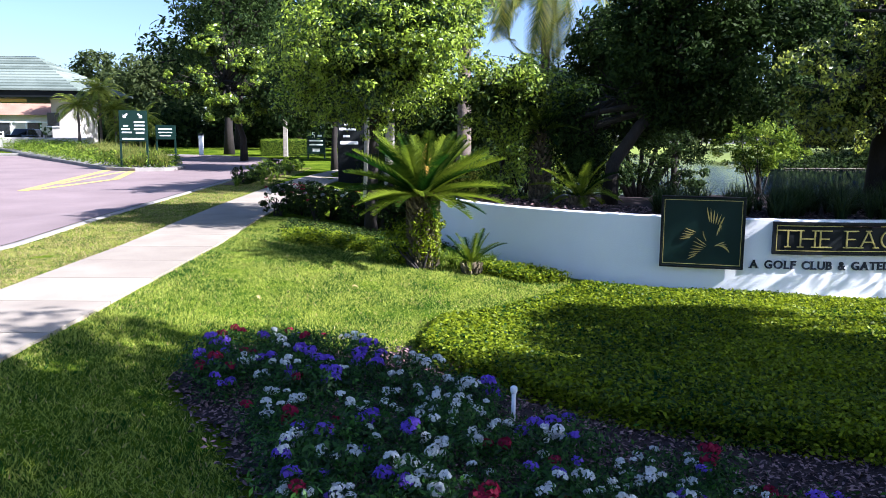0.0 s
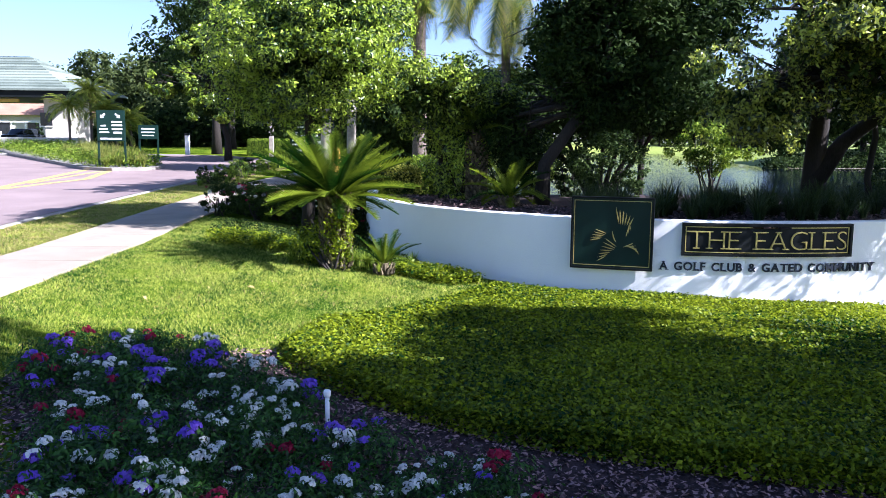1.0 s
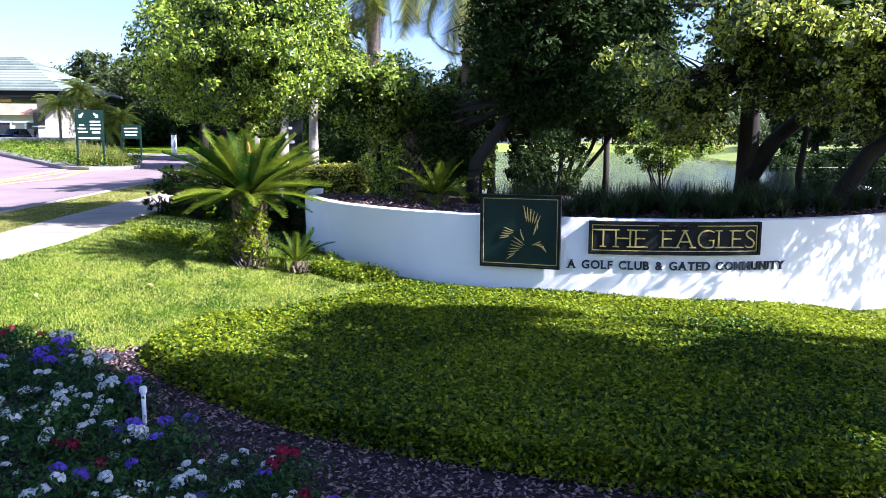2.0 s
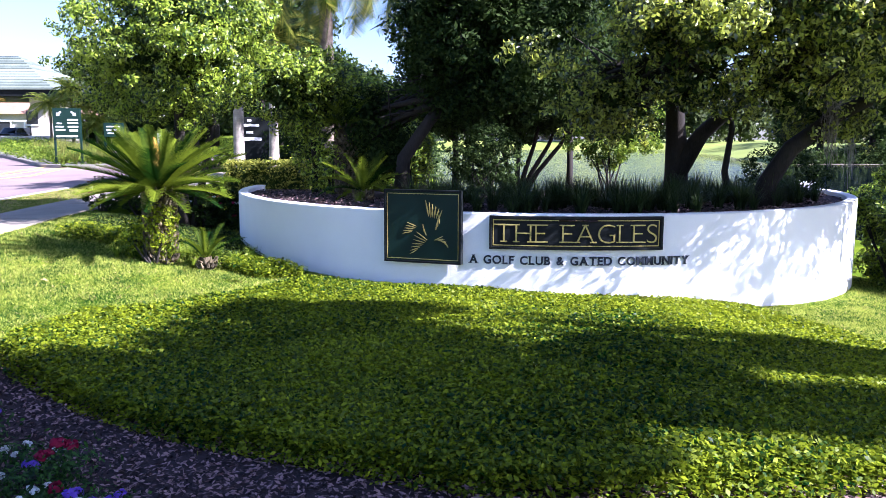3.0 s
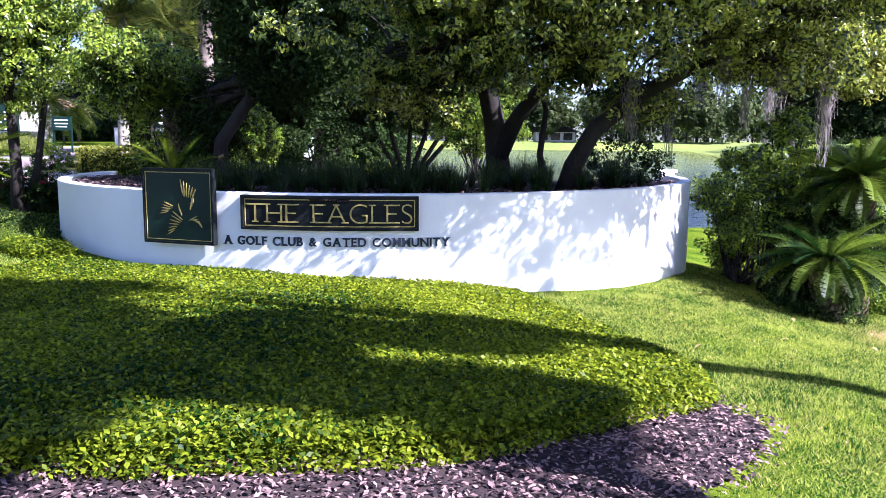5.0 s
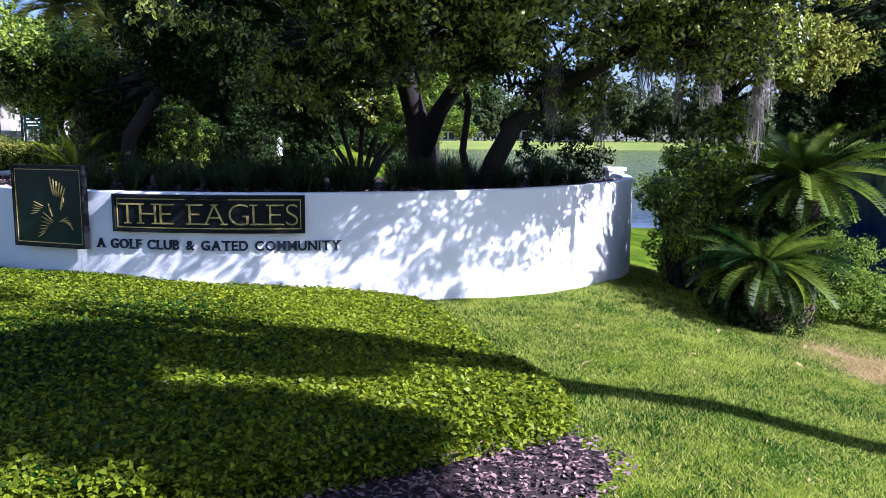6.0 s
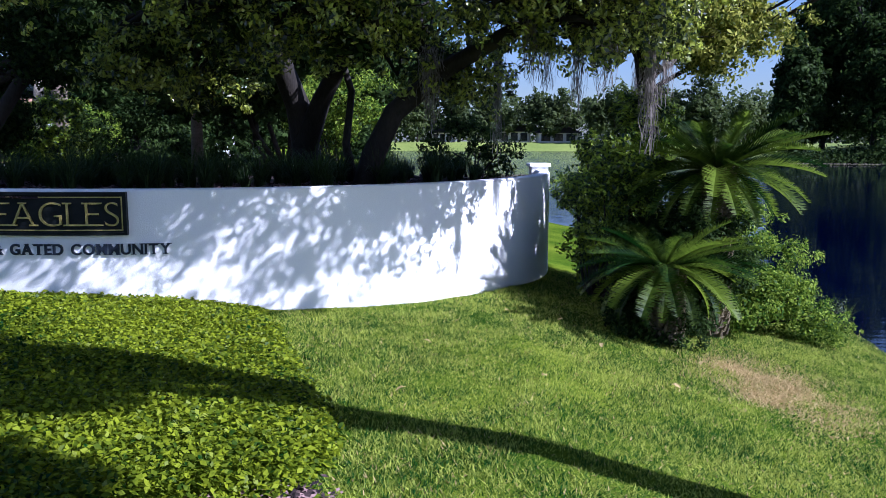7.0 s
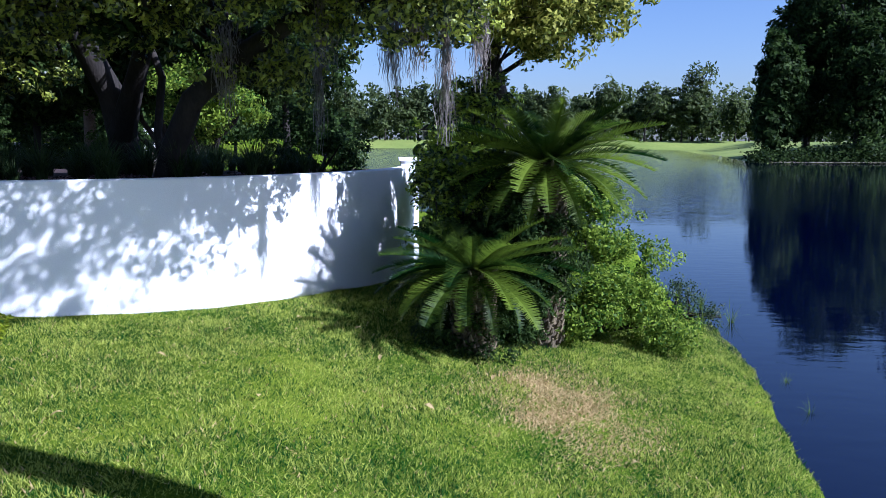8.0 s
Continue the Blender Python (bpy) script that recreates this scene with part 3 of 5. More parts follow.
def tree(name, label, category, trunks, crowns, leaf_mat, bark=None, limb=0.09, seed=1, group="", branch_n=9, inner=False):
    """Trunk lines, and crowns given as (centre, radii, clumps, leaves a clump, leaf length, more)."""
    t = thing(name, label, category, group=group)
    ends = []
    for i, c in enumerate(crowns):
        ends += shell(c[0], c[1], branch_n, seed * 7 + i)
    v, f = wood(trunks, ends, limb, seed)
    part("trunk", mesh_of("trunk", v, f, bark or M_BARK, True), t)
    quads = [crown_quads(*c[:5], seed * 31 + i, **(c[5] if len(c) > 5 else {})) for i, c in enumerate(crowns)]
    part("crown", soup("crown", np.concatenate(quads), leaf_mat), t)
    # Dark leaves added inside each crown paint the shadow between its boughs.
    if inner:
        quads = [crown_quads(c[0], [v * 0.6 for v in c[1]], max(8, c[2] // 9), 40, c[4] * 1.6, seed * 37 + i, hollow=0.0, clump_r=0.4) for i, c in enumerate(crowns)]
        part("inner_crown", soup("inner_crown", np.concatenate(quads), M_DARKLEAF), t, "inner leaves with the shade of the crown put into their dark colour")
    return t


def shrub(name, label, crowns, leaf_mat, seed, stems_at, group=""):
    t = thing(name, label, "shrub", group=group)
    rng = random.Random(seed)
    bits = []
    for c in crowns:
        for _ in range(5):
            e = (c[0][0] + rng.uniform(-0.6, 0.6) * c[1][0], c[0][1] + rng.uniform(-0.6, 0.6) * c[1][1], c[0][2])
            s = (stems_at[0] + rng.uniform(-0.15, 0.15), stems_at[1] + rng.uniform(-0.15, 0.15), stems_at[2] - 0.05)
            bits.append(tube(limb_path(s, e, rng, 0.15), [0.025 - 0.003 * i for i in range(6)], 5))
    v, f = join(bits)
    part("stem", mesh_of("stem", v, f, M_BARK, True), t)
    quads = [crown_quads(*c[:5], seed * 17 + i, **(c[5] if len(c) > 5 else dict(clump_r=0.2 * sum(c[1]) / 3, hollow=0.6))) for i, c in enumerate(crowns)]
    part("foliage", soup("foliage", np.concatenate(quads), leaf_mat), t)
    return t


# ---------------------------------------------------------------- planter trees
def soil(x, y):
    return float(mound(x, y))


OAK = dict(clump_r=0.16, up=0.35, flat=0.8, hollow=0.2, slim=0.45, bough=0.27)
# OVER: overhead crowns, mostly out of view, set to dapple the wall.
OVER = dict(clump_r=0.24, up=0.35, flat=0.6, hollow=0.1, slim=0.45)
tree("live_oak", "spreading live oak with a dark trunk in the planter", "tree",
     [([(8.72, 15.8, 0.75), (8.7, 15.78, 1.4), (8.62, 15.6, 2.1), (8.4, 15.0, 3.0), (8.0, 14.2, 3.6)], 0.26, 0.13), ([(8.7, 15.7, 1.5), (9.05, 15.4, 2.2), (9.6, 14.7, 2.9), (10.0, 13.6, 3.5)], 0.17, 0.09)],
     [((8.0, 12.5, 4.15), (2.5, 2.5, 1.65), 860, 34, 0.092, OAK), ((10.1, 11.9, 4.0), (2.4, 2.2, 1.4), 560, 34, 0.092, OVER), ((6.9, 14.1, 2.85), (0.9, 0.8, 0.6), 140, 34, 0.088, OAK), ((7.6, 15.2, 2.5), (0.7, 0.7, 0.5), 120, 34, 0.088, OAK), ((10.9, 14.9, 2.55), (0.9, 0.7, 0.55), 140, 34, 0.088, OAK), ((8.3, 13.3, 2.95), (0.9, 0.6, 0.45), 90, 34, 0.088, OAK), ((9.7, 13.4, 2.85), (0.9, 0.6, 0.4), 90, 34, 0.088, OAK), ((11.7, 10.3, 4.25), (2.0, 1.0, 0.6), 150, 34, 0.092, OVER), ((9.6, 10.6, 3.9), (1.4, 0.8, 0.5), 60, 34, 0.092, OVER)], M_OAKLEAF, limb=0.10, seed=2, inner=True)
tree("live_oak", "leaning live oak hung with grey moss in the planter", "tree",
     [([(9.85, 14.5, 0.75), (9.98, 14.45, 1.35), (10.3, 14.3, 1.95), (11.05, 14.2, 2.55), (11.8, 14.0, 2.95), (12.7, 13.7, 3.35)], 0.19, 0.09), ([(9.6, 15.2, 0.75), (9.45, 15.2, 1.5), (9.55, 15.2, 2.3), (9.3, 15.0, 3.2)], 0.07, 0.045)],
     [((12.3, 12.2, 4.2), (2.4, 2.0, 1.2), 330, 34, 0.092, OVER), ((12.45, 13.75, 3.6), (1.1, 0.8, 0.55), 220, 32, 0.088, OAK), ((13.3, 13.9, 3.9), (1.4, 1.4, 1.1), 520, 32, 0.092, OAK), ((14.3, 11.9, 3.9), (1.4, 0.9, 0.6), 130, 32, 0.092, OVER), ((15.2, 10.3, 4.9), (1.5, 1.2, 0.7), 120, 32, 0.092, OVER), ((11.6, 13.6, 2.95), (1.0, 0.7, 0.45), 130, 32, 0.088, OAK), ((13.2, 13.5, 2.9), (0.9, 0.7, 0.4), 110, 32, 0.088, OAK)], M_OAKLEAF, limb=0.07, seed=3)
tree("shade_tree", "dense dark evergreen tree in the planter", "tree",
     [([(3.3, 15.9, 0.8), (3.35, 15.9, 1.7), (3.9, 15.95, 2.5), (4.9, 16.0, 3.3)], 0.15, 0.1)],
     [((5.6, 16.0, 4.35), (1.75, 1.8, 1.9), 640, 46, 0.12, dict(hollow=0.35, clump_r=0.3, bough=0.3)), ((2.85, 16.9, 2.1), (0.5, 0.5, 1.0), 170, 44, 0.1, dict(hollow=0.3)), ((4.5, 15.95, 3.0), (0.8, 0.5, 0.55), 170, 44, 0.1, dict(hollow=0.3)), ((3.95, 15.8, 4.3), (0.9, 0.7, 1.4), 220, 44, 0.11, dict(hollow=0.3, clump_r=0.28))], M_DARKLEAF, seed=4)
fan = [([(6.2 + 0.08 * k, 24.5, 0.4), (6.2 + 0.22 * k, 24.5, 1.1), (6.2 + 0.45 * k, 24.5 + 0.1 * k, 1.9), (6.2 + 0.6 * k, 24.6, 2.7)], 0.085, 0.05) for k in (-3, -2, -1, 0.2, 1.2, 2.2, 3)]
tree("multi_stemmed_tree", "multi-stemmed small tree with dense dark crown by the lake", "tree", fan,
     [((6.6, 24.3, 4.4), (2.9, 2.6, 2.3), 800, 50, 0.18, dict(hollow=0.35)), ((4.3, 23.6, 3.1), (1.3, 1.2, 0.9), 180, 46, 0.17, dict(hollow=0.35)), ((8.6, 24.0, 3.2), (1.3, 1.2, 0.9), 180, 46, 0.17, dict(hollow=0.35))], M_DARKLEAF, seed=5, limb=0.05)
ROUND = dict(clump_r=0.17, hollow=0.5, flat=0.8, slim=0.45, bough=0.25)
tree("round_tree", "round-headed glossy green tree behind the sago palm", "tree",
     [([(-1.6, 17.3, 0.1), (-1.55, 17.25, 1.2), (-1.5, 17.1, 2.2), (-1.5, 17.0, 3.0)], 0.13, 0.09), ([(-1.4, 17.4, 0.1), (-1.15, 17.4, 1.2), (-0.8, 17.2, 2.6)], 0.10, 0.06), ([(1.3, 17.5, 0.7), (1.3, 17.5, 1.5), (1.25, 17.3, 2.5)], 0.06, 0.045)],
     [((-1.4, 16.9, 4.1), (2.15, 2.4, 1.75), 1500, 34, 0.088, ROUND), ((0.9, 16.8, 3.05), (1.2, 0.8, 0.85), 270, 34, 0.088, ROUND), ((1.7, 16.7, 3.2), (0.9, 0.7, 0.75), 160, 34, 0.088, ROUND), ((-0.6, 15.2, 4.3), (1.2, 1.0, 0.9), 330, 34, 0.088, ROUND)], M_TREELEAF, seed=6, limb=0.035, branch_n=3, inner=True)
# The last crown hangs out of view, added to shade the sago palms.
tree("lakeside_tree", "tall tree hung with moss beside the sago palms", "tree",
     [([(14.4, 16.6, -1.1), (14.4, 16.6, 0.6), (14.3, 16.4, 2.0), (14.0, 16.0, 3.2)], 0.20, 0.13)],
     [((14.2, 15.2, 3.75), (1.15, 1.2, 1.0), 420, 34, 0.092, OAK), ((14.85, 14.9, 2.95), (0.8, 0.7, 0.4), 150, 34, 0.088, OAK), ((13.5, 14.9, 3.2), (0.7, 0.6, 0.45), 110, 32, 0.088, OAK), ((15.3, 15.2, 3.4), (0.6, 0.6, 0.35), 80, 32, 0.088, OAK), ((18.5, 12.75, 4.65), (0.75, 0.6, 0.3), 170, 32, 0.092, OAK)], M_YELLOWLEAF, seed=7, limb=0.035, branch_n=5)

# shrubs in and behind the planter
shrub("rounded_shrub", "clipped rounded evergreen shrub in the planter", [((2.5, 20.0, 1.7), (1.0, 0.9, 0.75), 300, 40, 0.06, dict(hollow=0.75, clump_r=0.16))], M_HEDGE, 11, (2.8, 20.2, soil(2.8, 20.2)))
shrub("leafy_shrub", "loose bright green shrub behind the oaks", [((8.4, 20.5, 2.5), (1.15, 0.9, 0.85), 190, 34, 0.09, ROUND), ((8.0, 20.3, 1.6), (0.5, 0.5, 0.5), 45, 34, 0.09, ROUND)], M_HEDGE, 12, (8.3, 20.5, soil(8.3, 20.5)))
# Brighter leaf colour stands in for sunlight the dark tree blocks here.
shrub("leafy_shrub", "green leafy shrub in the planter", [((3.4, 18.1, 1.7), (0.5, 0.5, 0.75), 130, 40, 0.085)], M_TREELEAF, 16, (3.4, 18.1, soil(3.4, 18.1)))
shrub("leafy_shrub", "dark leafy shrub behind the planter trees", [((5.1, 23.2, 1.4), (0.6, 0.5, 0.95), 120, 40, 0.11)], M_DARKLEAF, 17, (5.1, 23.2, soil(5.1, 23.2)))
# Dark leaf on this and the last planter shrub paints shade behind the oaks.
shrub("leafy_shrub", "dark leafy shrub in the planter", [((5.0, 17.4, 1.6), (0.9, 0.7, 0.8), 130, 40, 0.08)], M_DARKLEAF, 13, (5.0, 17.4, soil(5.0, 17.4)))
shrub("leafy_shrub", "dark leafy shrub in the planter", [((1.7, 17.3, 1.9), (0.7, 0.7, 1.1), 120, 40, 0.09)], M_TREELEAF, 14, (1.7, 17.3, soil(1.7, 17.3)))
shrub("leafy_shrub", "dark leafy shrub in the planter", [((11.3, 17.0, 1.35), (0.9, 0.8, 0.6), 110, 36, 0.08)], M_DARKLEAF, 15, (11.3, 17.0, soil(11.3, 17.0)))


# box hedges beyond the planter
def hedge(x, y, z0, sx, sy, sz, turn, seed, label, mat=None):
    t = thing("box_hedge", label, "hedge", pose(x, y, z0, 0, 0, turn))
    rng = np.random.default_rng(seed)
    n = int(900 * (sx * sz * 2 + sx * sy + sy * sz * 2))
    p = rng.uniform(-0.5, 0.5, (n, 3)) * np.array((sx, sy, sz))
    face = rng.integers(0, 5, n)
    for k, (ax, s) in enumerate(((0, 0.5), (0, -0.5), (1, 0.5), (1, -0.5), (2, 0.5))):
        sel = face == k
        p[sel, ax] = s * (sx, sy, sz)[ax] + rng.normal(0, 0.035, sel.sum())
    nrm = np.zeros((n, 3))
    for k, (ax, s) in enumerate(((0, 1), (0, -1), (1, 1), (1, -1), (2, 1))):
        nrm[face == k, ax] = s
    p[:, 2] += sz / 2
    part("foliage", soup("foliage", leaf_quads(p, nrm, 0.075, rng, 0.5), mat or M_HEDGE), t)
    # Dark box behind the leaves; its colour carries the hedge's inner shade.
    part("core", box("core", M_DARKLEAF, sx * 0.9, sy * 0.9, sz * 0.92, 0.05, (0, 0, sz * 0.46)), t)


# The first hedge stands shaded; its lighter yellow leaf paints the sun on it.
hedge(-0.2, 19.6, H(-0.2, 19.6), 1.9, 1.2, 1.45, 5, 21, "clipped box hedge beside the planter, sunlight put into its yellow-green leaf", M_YELLOWLEAF)
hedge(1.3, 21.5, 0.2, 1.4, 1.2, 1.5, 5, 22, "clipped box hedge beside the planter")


# ---------------------------------------------------------------- sago palms
def frond_mesh(length, curl, leaflets, seed, mat=None, lift=0.42, thin=0.56, wide=0.15):
    """One feather frond along +x, arching by curl radians over its length."""
    rng = np.random.default_rng(seed)
    quads, pts = [], []
    x = z = 0.0
    n = leaflets
    for i in range(n + 1):
        a = -curl * (i / n) ** 1.3
        pts.append((x, 0.0, z))
        x += math.cos(a) * length / n
        z += math.sin(a) * length / n
    pts = np.array(pts)
    for i in range(2, n):
        t = i / n
        ll = length * wide * (math.sin(math.pi * (0.12 + 0.83 * t)) ** 0.6)
        d = unit(pts[min(i + 1, n)] - pts[i - 1])
        for s in (1, -1):
            tip = pts[i] + d * ll * 0.55 + np.array((0, s * ll * 0.85, 0)) + np.array((0, 0, ll * lift + rng.normal(0, 0.01)))
            w = d * length / n * thin
            quads.append((pts[i] - w, pts[i] + w, tip + w * 0.15, tip - w * 0.15))
    for i in range(n):
        r = 0.012 * (1 - i / n) + 0.003
        o = np.array((0, r, 0))
        quads.append((pts[i] - o, pts[i] + o, pts[i + 1] + o, pts[i + 1] - o))
    return soup("frond", quads, mat or M_SAGO)


def sago(label, at, trunk_h, trunk_r, length, count, seed, cone=False, low=78, high=76, group="sago palms", bend=1.0, mat=None):
    t = thing("sago_palm", label, "palm", Matrix.Translation(at), group=group)
    rng = random.Random(seed)
    bits = [tube([(0, 0, -0.1), (0.0, 0.02, trunk_h * 0.5), (0, 0, trunk_h)], [trunk_r * 1.1, trunk_r, trunk_r * 0.95], 12)]
    rows = int(trunk_h / 0.075)
    for j in range(rows):
        for k in range(11):
            a = 2 * math.pi * (k + 0.5 * (j % 2)) / 11 + rng.uniform(-0.1, 0.1)
            z = 0.03 + j * 0.075
            c, s = math.cos(a), math.sin(a)
            p = Vector((c * trunk_r * 0.92, s * trunk_r * 0.92, z))
            bits.append(tube([p, p + Vector((c * 0.07, s * 0.07, 0.035)), p + Vector((c * 0.10, s * 0.10, 0.10))], [0.035, 0.028, 0.012], 5))
    v, f = join(bits)
    part("trunk", mesh_of("trunk", v, f, M_SAGOTRUNK), t)
    kinds = [frond_mesh(length, c * bend, 62, seed + i, mat) for i, c in enumerate((0.5, 0.8, 1.05, 1.35))]
    for i in range(count):
        q = (i + 0.5) / count
        elev = high - low * q ** 0.9 + rng.uniform(-5, 5)
        az = i * 137.5 + rng.uniform(-8, 8)
        k = min(3, int(q * 3.6 + rng.uniform(-0.3, 0.3)))
        sc = (0.72 + 0.33 * math.sin(math.pi * min(1, q * 0.9 + 0.1))) * rng.uniform(0.92, 1.06)
        m = pose(0, 0, trunk_h - 0.02, 0, 0, az) @ pose(0.05, 0, 0, rng.uniform(-14, 14), -elev, 0) @ Matrix.Scale(sc, 4)
        part("frond", kinds[max(0, k)], t, at=m)
    if cone:
        bm = bmesh.new()
        bmesh.ops.create_uvsphere(bm, u_segments=14, v_segments=18, radius=1)
        for v in bm.verts:
            ang = math.atan2(v.co.y, v.co.x)
            wob = 1 + 0.10 * math.sin(ang * 9 + v.co.z * 26)
            v.co = Vector((v.co.x * 0.07 * wob * (1 - 0.25 * v.co.z), v.co.y * 0.07 * wob * (1 - 0.25 * v.co.z), v.co.z * 0.27 + 0.28))
        part("cone", bm_mesh("cone", bm, M_CONE, True), t, "orange-yellow pollen cone", at=pose(0.03, -0.22, trunk_h + 0.30, 4, 3, 0))
    return t


sago("sago palm with an orange cone on a shaggy trunk", (-0.45, 12.95, 0.06), 1.2, 0.20, 1.4, 60, 41, cone=True, low=74, high=66, bend=0.42)
sago("low sago palm with drooping fronds at the wall's end", (13.96, 13.35, H(13.96, 13.35)), -0.05 - H(13.96, 13.35), 0.20, 1.2, 50, 42, low=70, high=46, bend=0.9, mat=M_SAGOSHADED)
sago("taller sago palm in the shrubs near the water", (14.88, 14.5, H(14.88, 14.5)), 1.18 - H(14.88, 14.5), 0.20, 1.45, 50, 43, low=76, high=52, bend=0.8, mat=M_SAGOSHADED)
sago("dark sago palm on a tall trunk among the planter trees", (2.05, 17.0, 0.85), 1.5, 0.16, 1.0, 34, 46, low=80, high=66, bend=0.9, mat=M_SAGOSHADED)
sago("young sago palm beneath the planter trees", (2.6, 15.4, 0.85), 0.25, 0.13, 1.0, 18, 44)
sago("young sago palm at the foot of the wall", (0.35, 12.75, H(0.35, 12.75)), 0.22, 0.09, 0.62, 16, 45, low=62, high=80, bend=0.8)

BUSH = dict(clump_r=0.15, hollow=0.3, flat=0.9, bough=0.17)
shrub("lakeside_shrub", "tangled sunlit shrub at the water's edge", [((15.7, 16.6, 0.0), (0.8, 0.9, 0.85), 210, 40, 0.07, BUSH), ((16.4, 16.2, -0.5), (0.6, 0.7, 0.6), 150, 40, 0.065, BUSH), ((15.9, 15.1, -0.75), (0.65, 0.6, 0.5), 150, 40, 0.065, BUSH), ((16.6, 15.2, -1.1), (0.5, 0.5, 0.35), 110, 36, 0.06, BUSH), ((15.2, 14.9, -0.85), (0.6, 0.5, 0.4), 120, 36, 0.065, BUSH), ((15.3, 16.2, 0.5), (0.5, 0.5, 0.45), 90, 36, 0.07, BUSH), ((14.9, 16.0, -0.4), (0.6, 0.6, 0.7), 140, 36, 0.07, BUSH)], M_HEDGE, 31, (15.6, 16.0, H(15.6, 16.0)))
shrub("lakeside_shrub", "sunlit leafy shrub beside the taller sago palm", [((13.8, 15.3, 1.35), (0.6, 0.6, 0.7), 120, 50, 0.09, BUSH), ((13.6, 15.2, 0.75), (0.4, 0.45, 0.5), 70, 50, 0.09, BUSH), ((14.0, 15.6, 1.9), (0.4, 0.4, 0.4), 50, 50, 0.09, BUSH)], M_TREELEAF, 34, (13.7, 15.4, H(13.7, 15.4)))
shrub("climbing_plant", "leafy yellow-green plant growing up the sago trunk", [((-0.38, 12.78, 0.62), (0.22, 0.22, 0.5), 70, 34, 0.06, dict(clump_r=0.13)), ((-0.75, 13.1, 0.45), (0.4, 0.35, 0.4), 60, 34, 0.07, dict(clump_r=0.2))], M_COVER, 33, (-0.4, 12.75, 0.05))
# Dark leaf fills the space below the palms in place of deep shadow.
shrub("lakeside_shrub", "dense shrub in dark leaf standing for the deep shade beneath the sago palms", [((13.85, 14.1, -0.35), (0.55, 0.5, 0.85), 220, 40, 0.07, BUSH), ((14.3, 14.1, -0.55), (0.7, 0.5, 0.7), 220, 40, 0.07, BUSH), ((14.2, 14.9, 0.3), (0.7, 0.6, 0.9), 220, 40, 0.07, BUSH), ((13.9, 13.25, -0.8), (0.5, 0.35, 0.3), 110, 40, 0.06, BUSH), ((14.75, 14.15, 0.0), (0.42, 0.35, 0.85), 150, 40, 0.07, BUSH)], M_DARKLEAF, 36, (14.0, 14.3, H(14.0, 14.3)))
shrub("lakeside_shrub", "leafy green shrub behind the wall's end", [((13.5, 17.8, 0.5), (0.5, 0.6, 0.6), 150, 40, 0.09, BUSH), ((13.9, 16.6, 0.7), (0.75, 0.9, 1.0), 260, 40, 0.09, BUSH), ((14.1, 15.2, -0.5), (0.5, 0.5, 0.5), 130, 40, 0.08, BUSH), ((13.75, 16.2, -0.35), (0.55, 0.6, 0.7), 160, 40, 0.08, BUSH), ((13.6, 17.3, -0.2), (0.5, 0.6, 0.8), 130, 40, 0.09, BUSH)], M_TREELEAF, 32, (13.4, 16.0, H(13.4, 16.0)))


# ---------------------------------------------------------------- strap-leaved clumps along the planter edge
def clump_mesh(blades, length, seed, mat, wide=0.012, spread=1.0):
    rng = np.random.default_rng(seed)
    quads = []
    for _ in range(blades):
        az, lean = rng.uniform(0, 2 * math.pi), rng.uniform(0.15, 1.0) * spread
        ln = length * rng.uniform(0.6, 1.15)
        d = np.array((math.cos(az), math.sin(az), 0))
        s = np.array((-d[1], d[0], 0)) * wide
        p = d * rng.uniform(0, 0.06)
        for i in range(4):
            a = math.pi / 2 - lean * (0.3 + 0.55 * i)
            q = p + (d * math.cos(a) + np.array((0, 0, math.sin(a)))) * ln / 4
            w0, w1 = 1 - i * 0.22, 1 - (i + 1) * 0.22
            quads.append((p - s * w0, p + s * w0, q + s * w1, q - s * w1))
            p = q
    return soup("tuft", quads, mat)


clumps = [clump_mesh(90, 0.52, 60 + i, M_FERN, 0.009) for i in range(3)]
rng = random.Random(5)
for i in range(135):
    a = radians(rng.uniform(-30, 74))
    r = RW - rng.uniform(0.75, 3.2)
    x, y = CX + r * math.sin(a), CY - r * math.cos(a)
    t = thing("strap_leaf_clump", "dark strap-leaved clump in the shaded mulch", "border plant", pose(x, y, soil(x, y) - 0.01, 0, 0, rng.uniform(0, 360)) @ Matrix.Scale(rng.uniform(0.7, 1.25), 4), group="planter edge plants")
    part("tuft", clumps[i % 3], t)


# ---------------------------------------------------------------- ground cover bed
def fill(poly, n, seed, edge_noise=0.06):
    rng = np.random.default_rng(seed)
    p = np.array(poly)
    lo, hi = p.min(0), p.max(0)
    pts = rng.uniform(lo, hi, (n, 2))
    return pts[inside(pts[:, 0] + rng.normal(0, edge_noise, n), pts[:, 1] + rng.normal(0, edge_noise, n), list(poly))], rng


def edge_d(pts, poly):
    d = np.full(len(pts), 9.0)
    for (x0, y0), (x1, y1) in zip(poly, poly[1:] + poly[:1]):
        a, b = np.array((x0, y0)), np.array((x1, y1))
        t = np.clip(((pts - a) @ (b - a)) / ((b - a) @ (b - a)), 0, 1)
        d = np.minimum(d, np.linalg.norm(pts - (a + t[:, None] * (b - a)), axis=1))
    return d


pts, gr = fill(BED, 380000, 71, 0.035)
ed = edge_d(pts, list(BED))
lift = (0.22 - 0.12 * smooth(7.5, 11.0, pts[:, 1])) * smooth(-0.04, 0.13, ed) + 0.03 * np.sin(pts[:, 0] * 2.1 + np.sin(pts[:, 1] * 1.7)) * np.cos(pts[:, 1] * 2.3)
deep = gr.random(len(pts)) ** 2.2
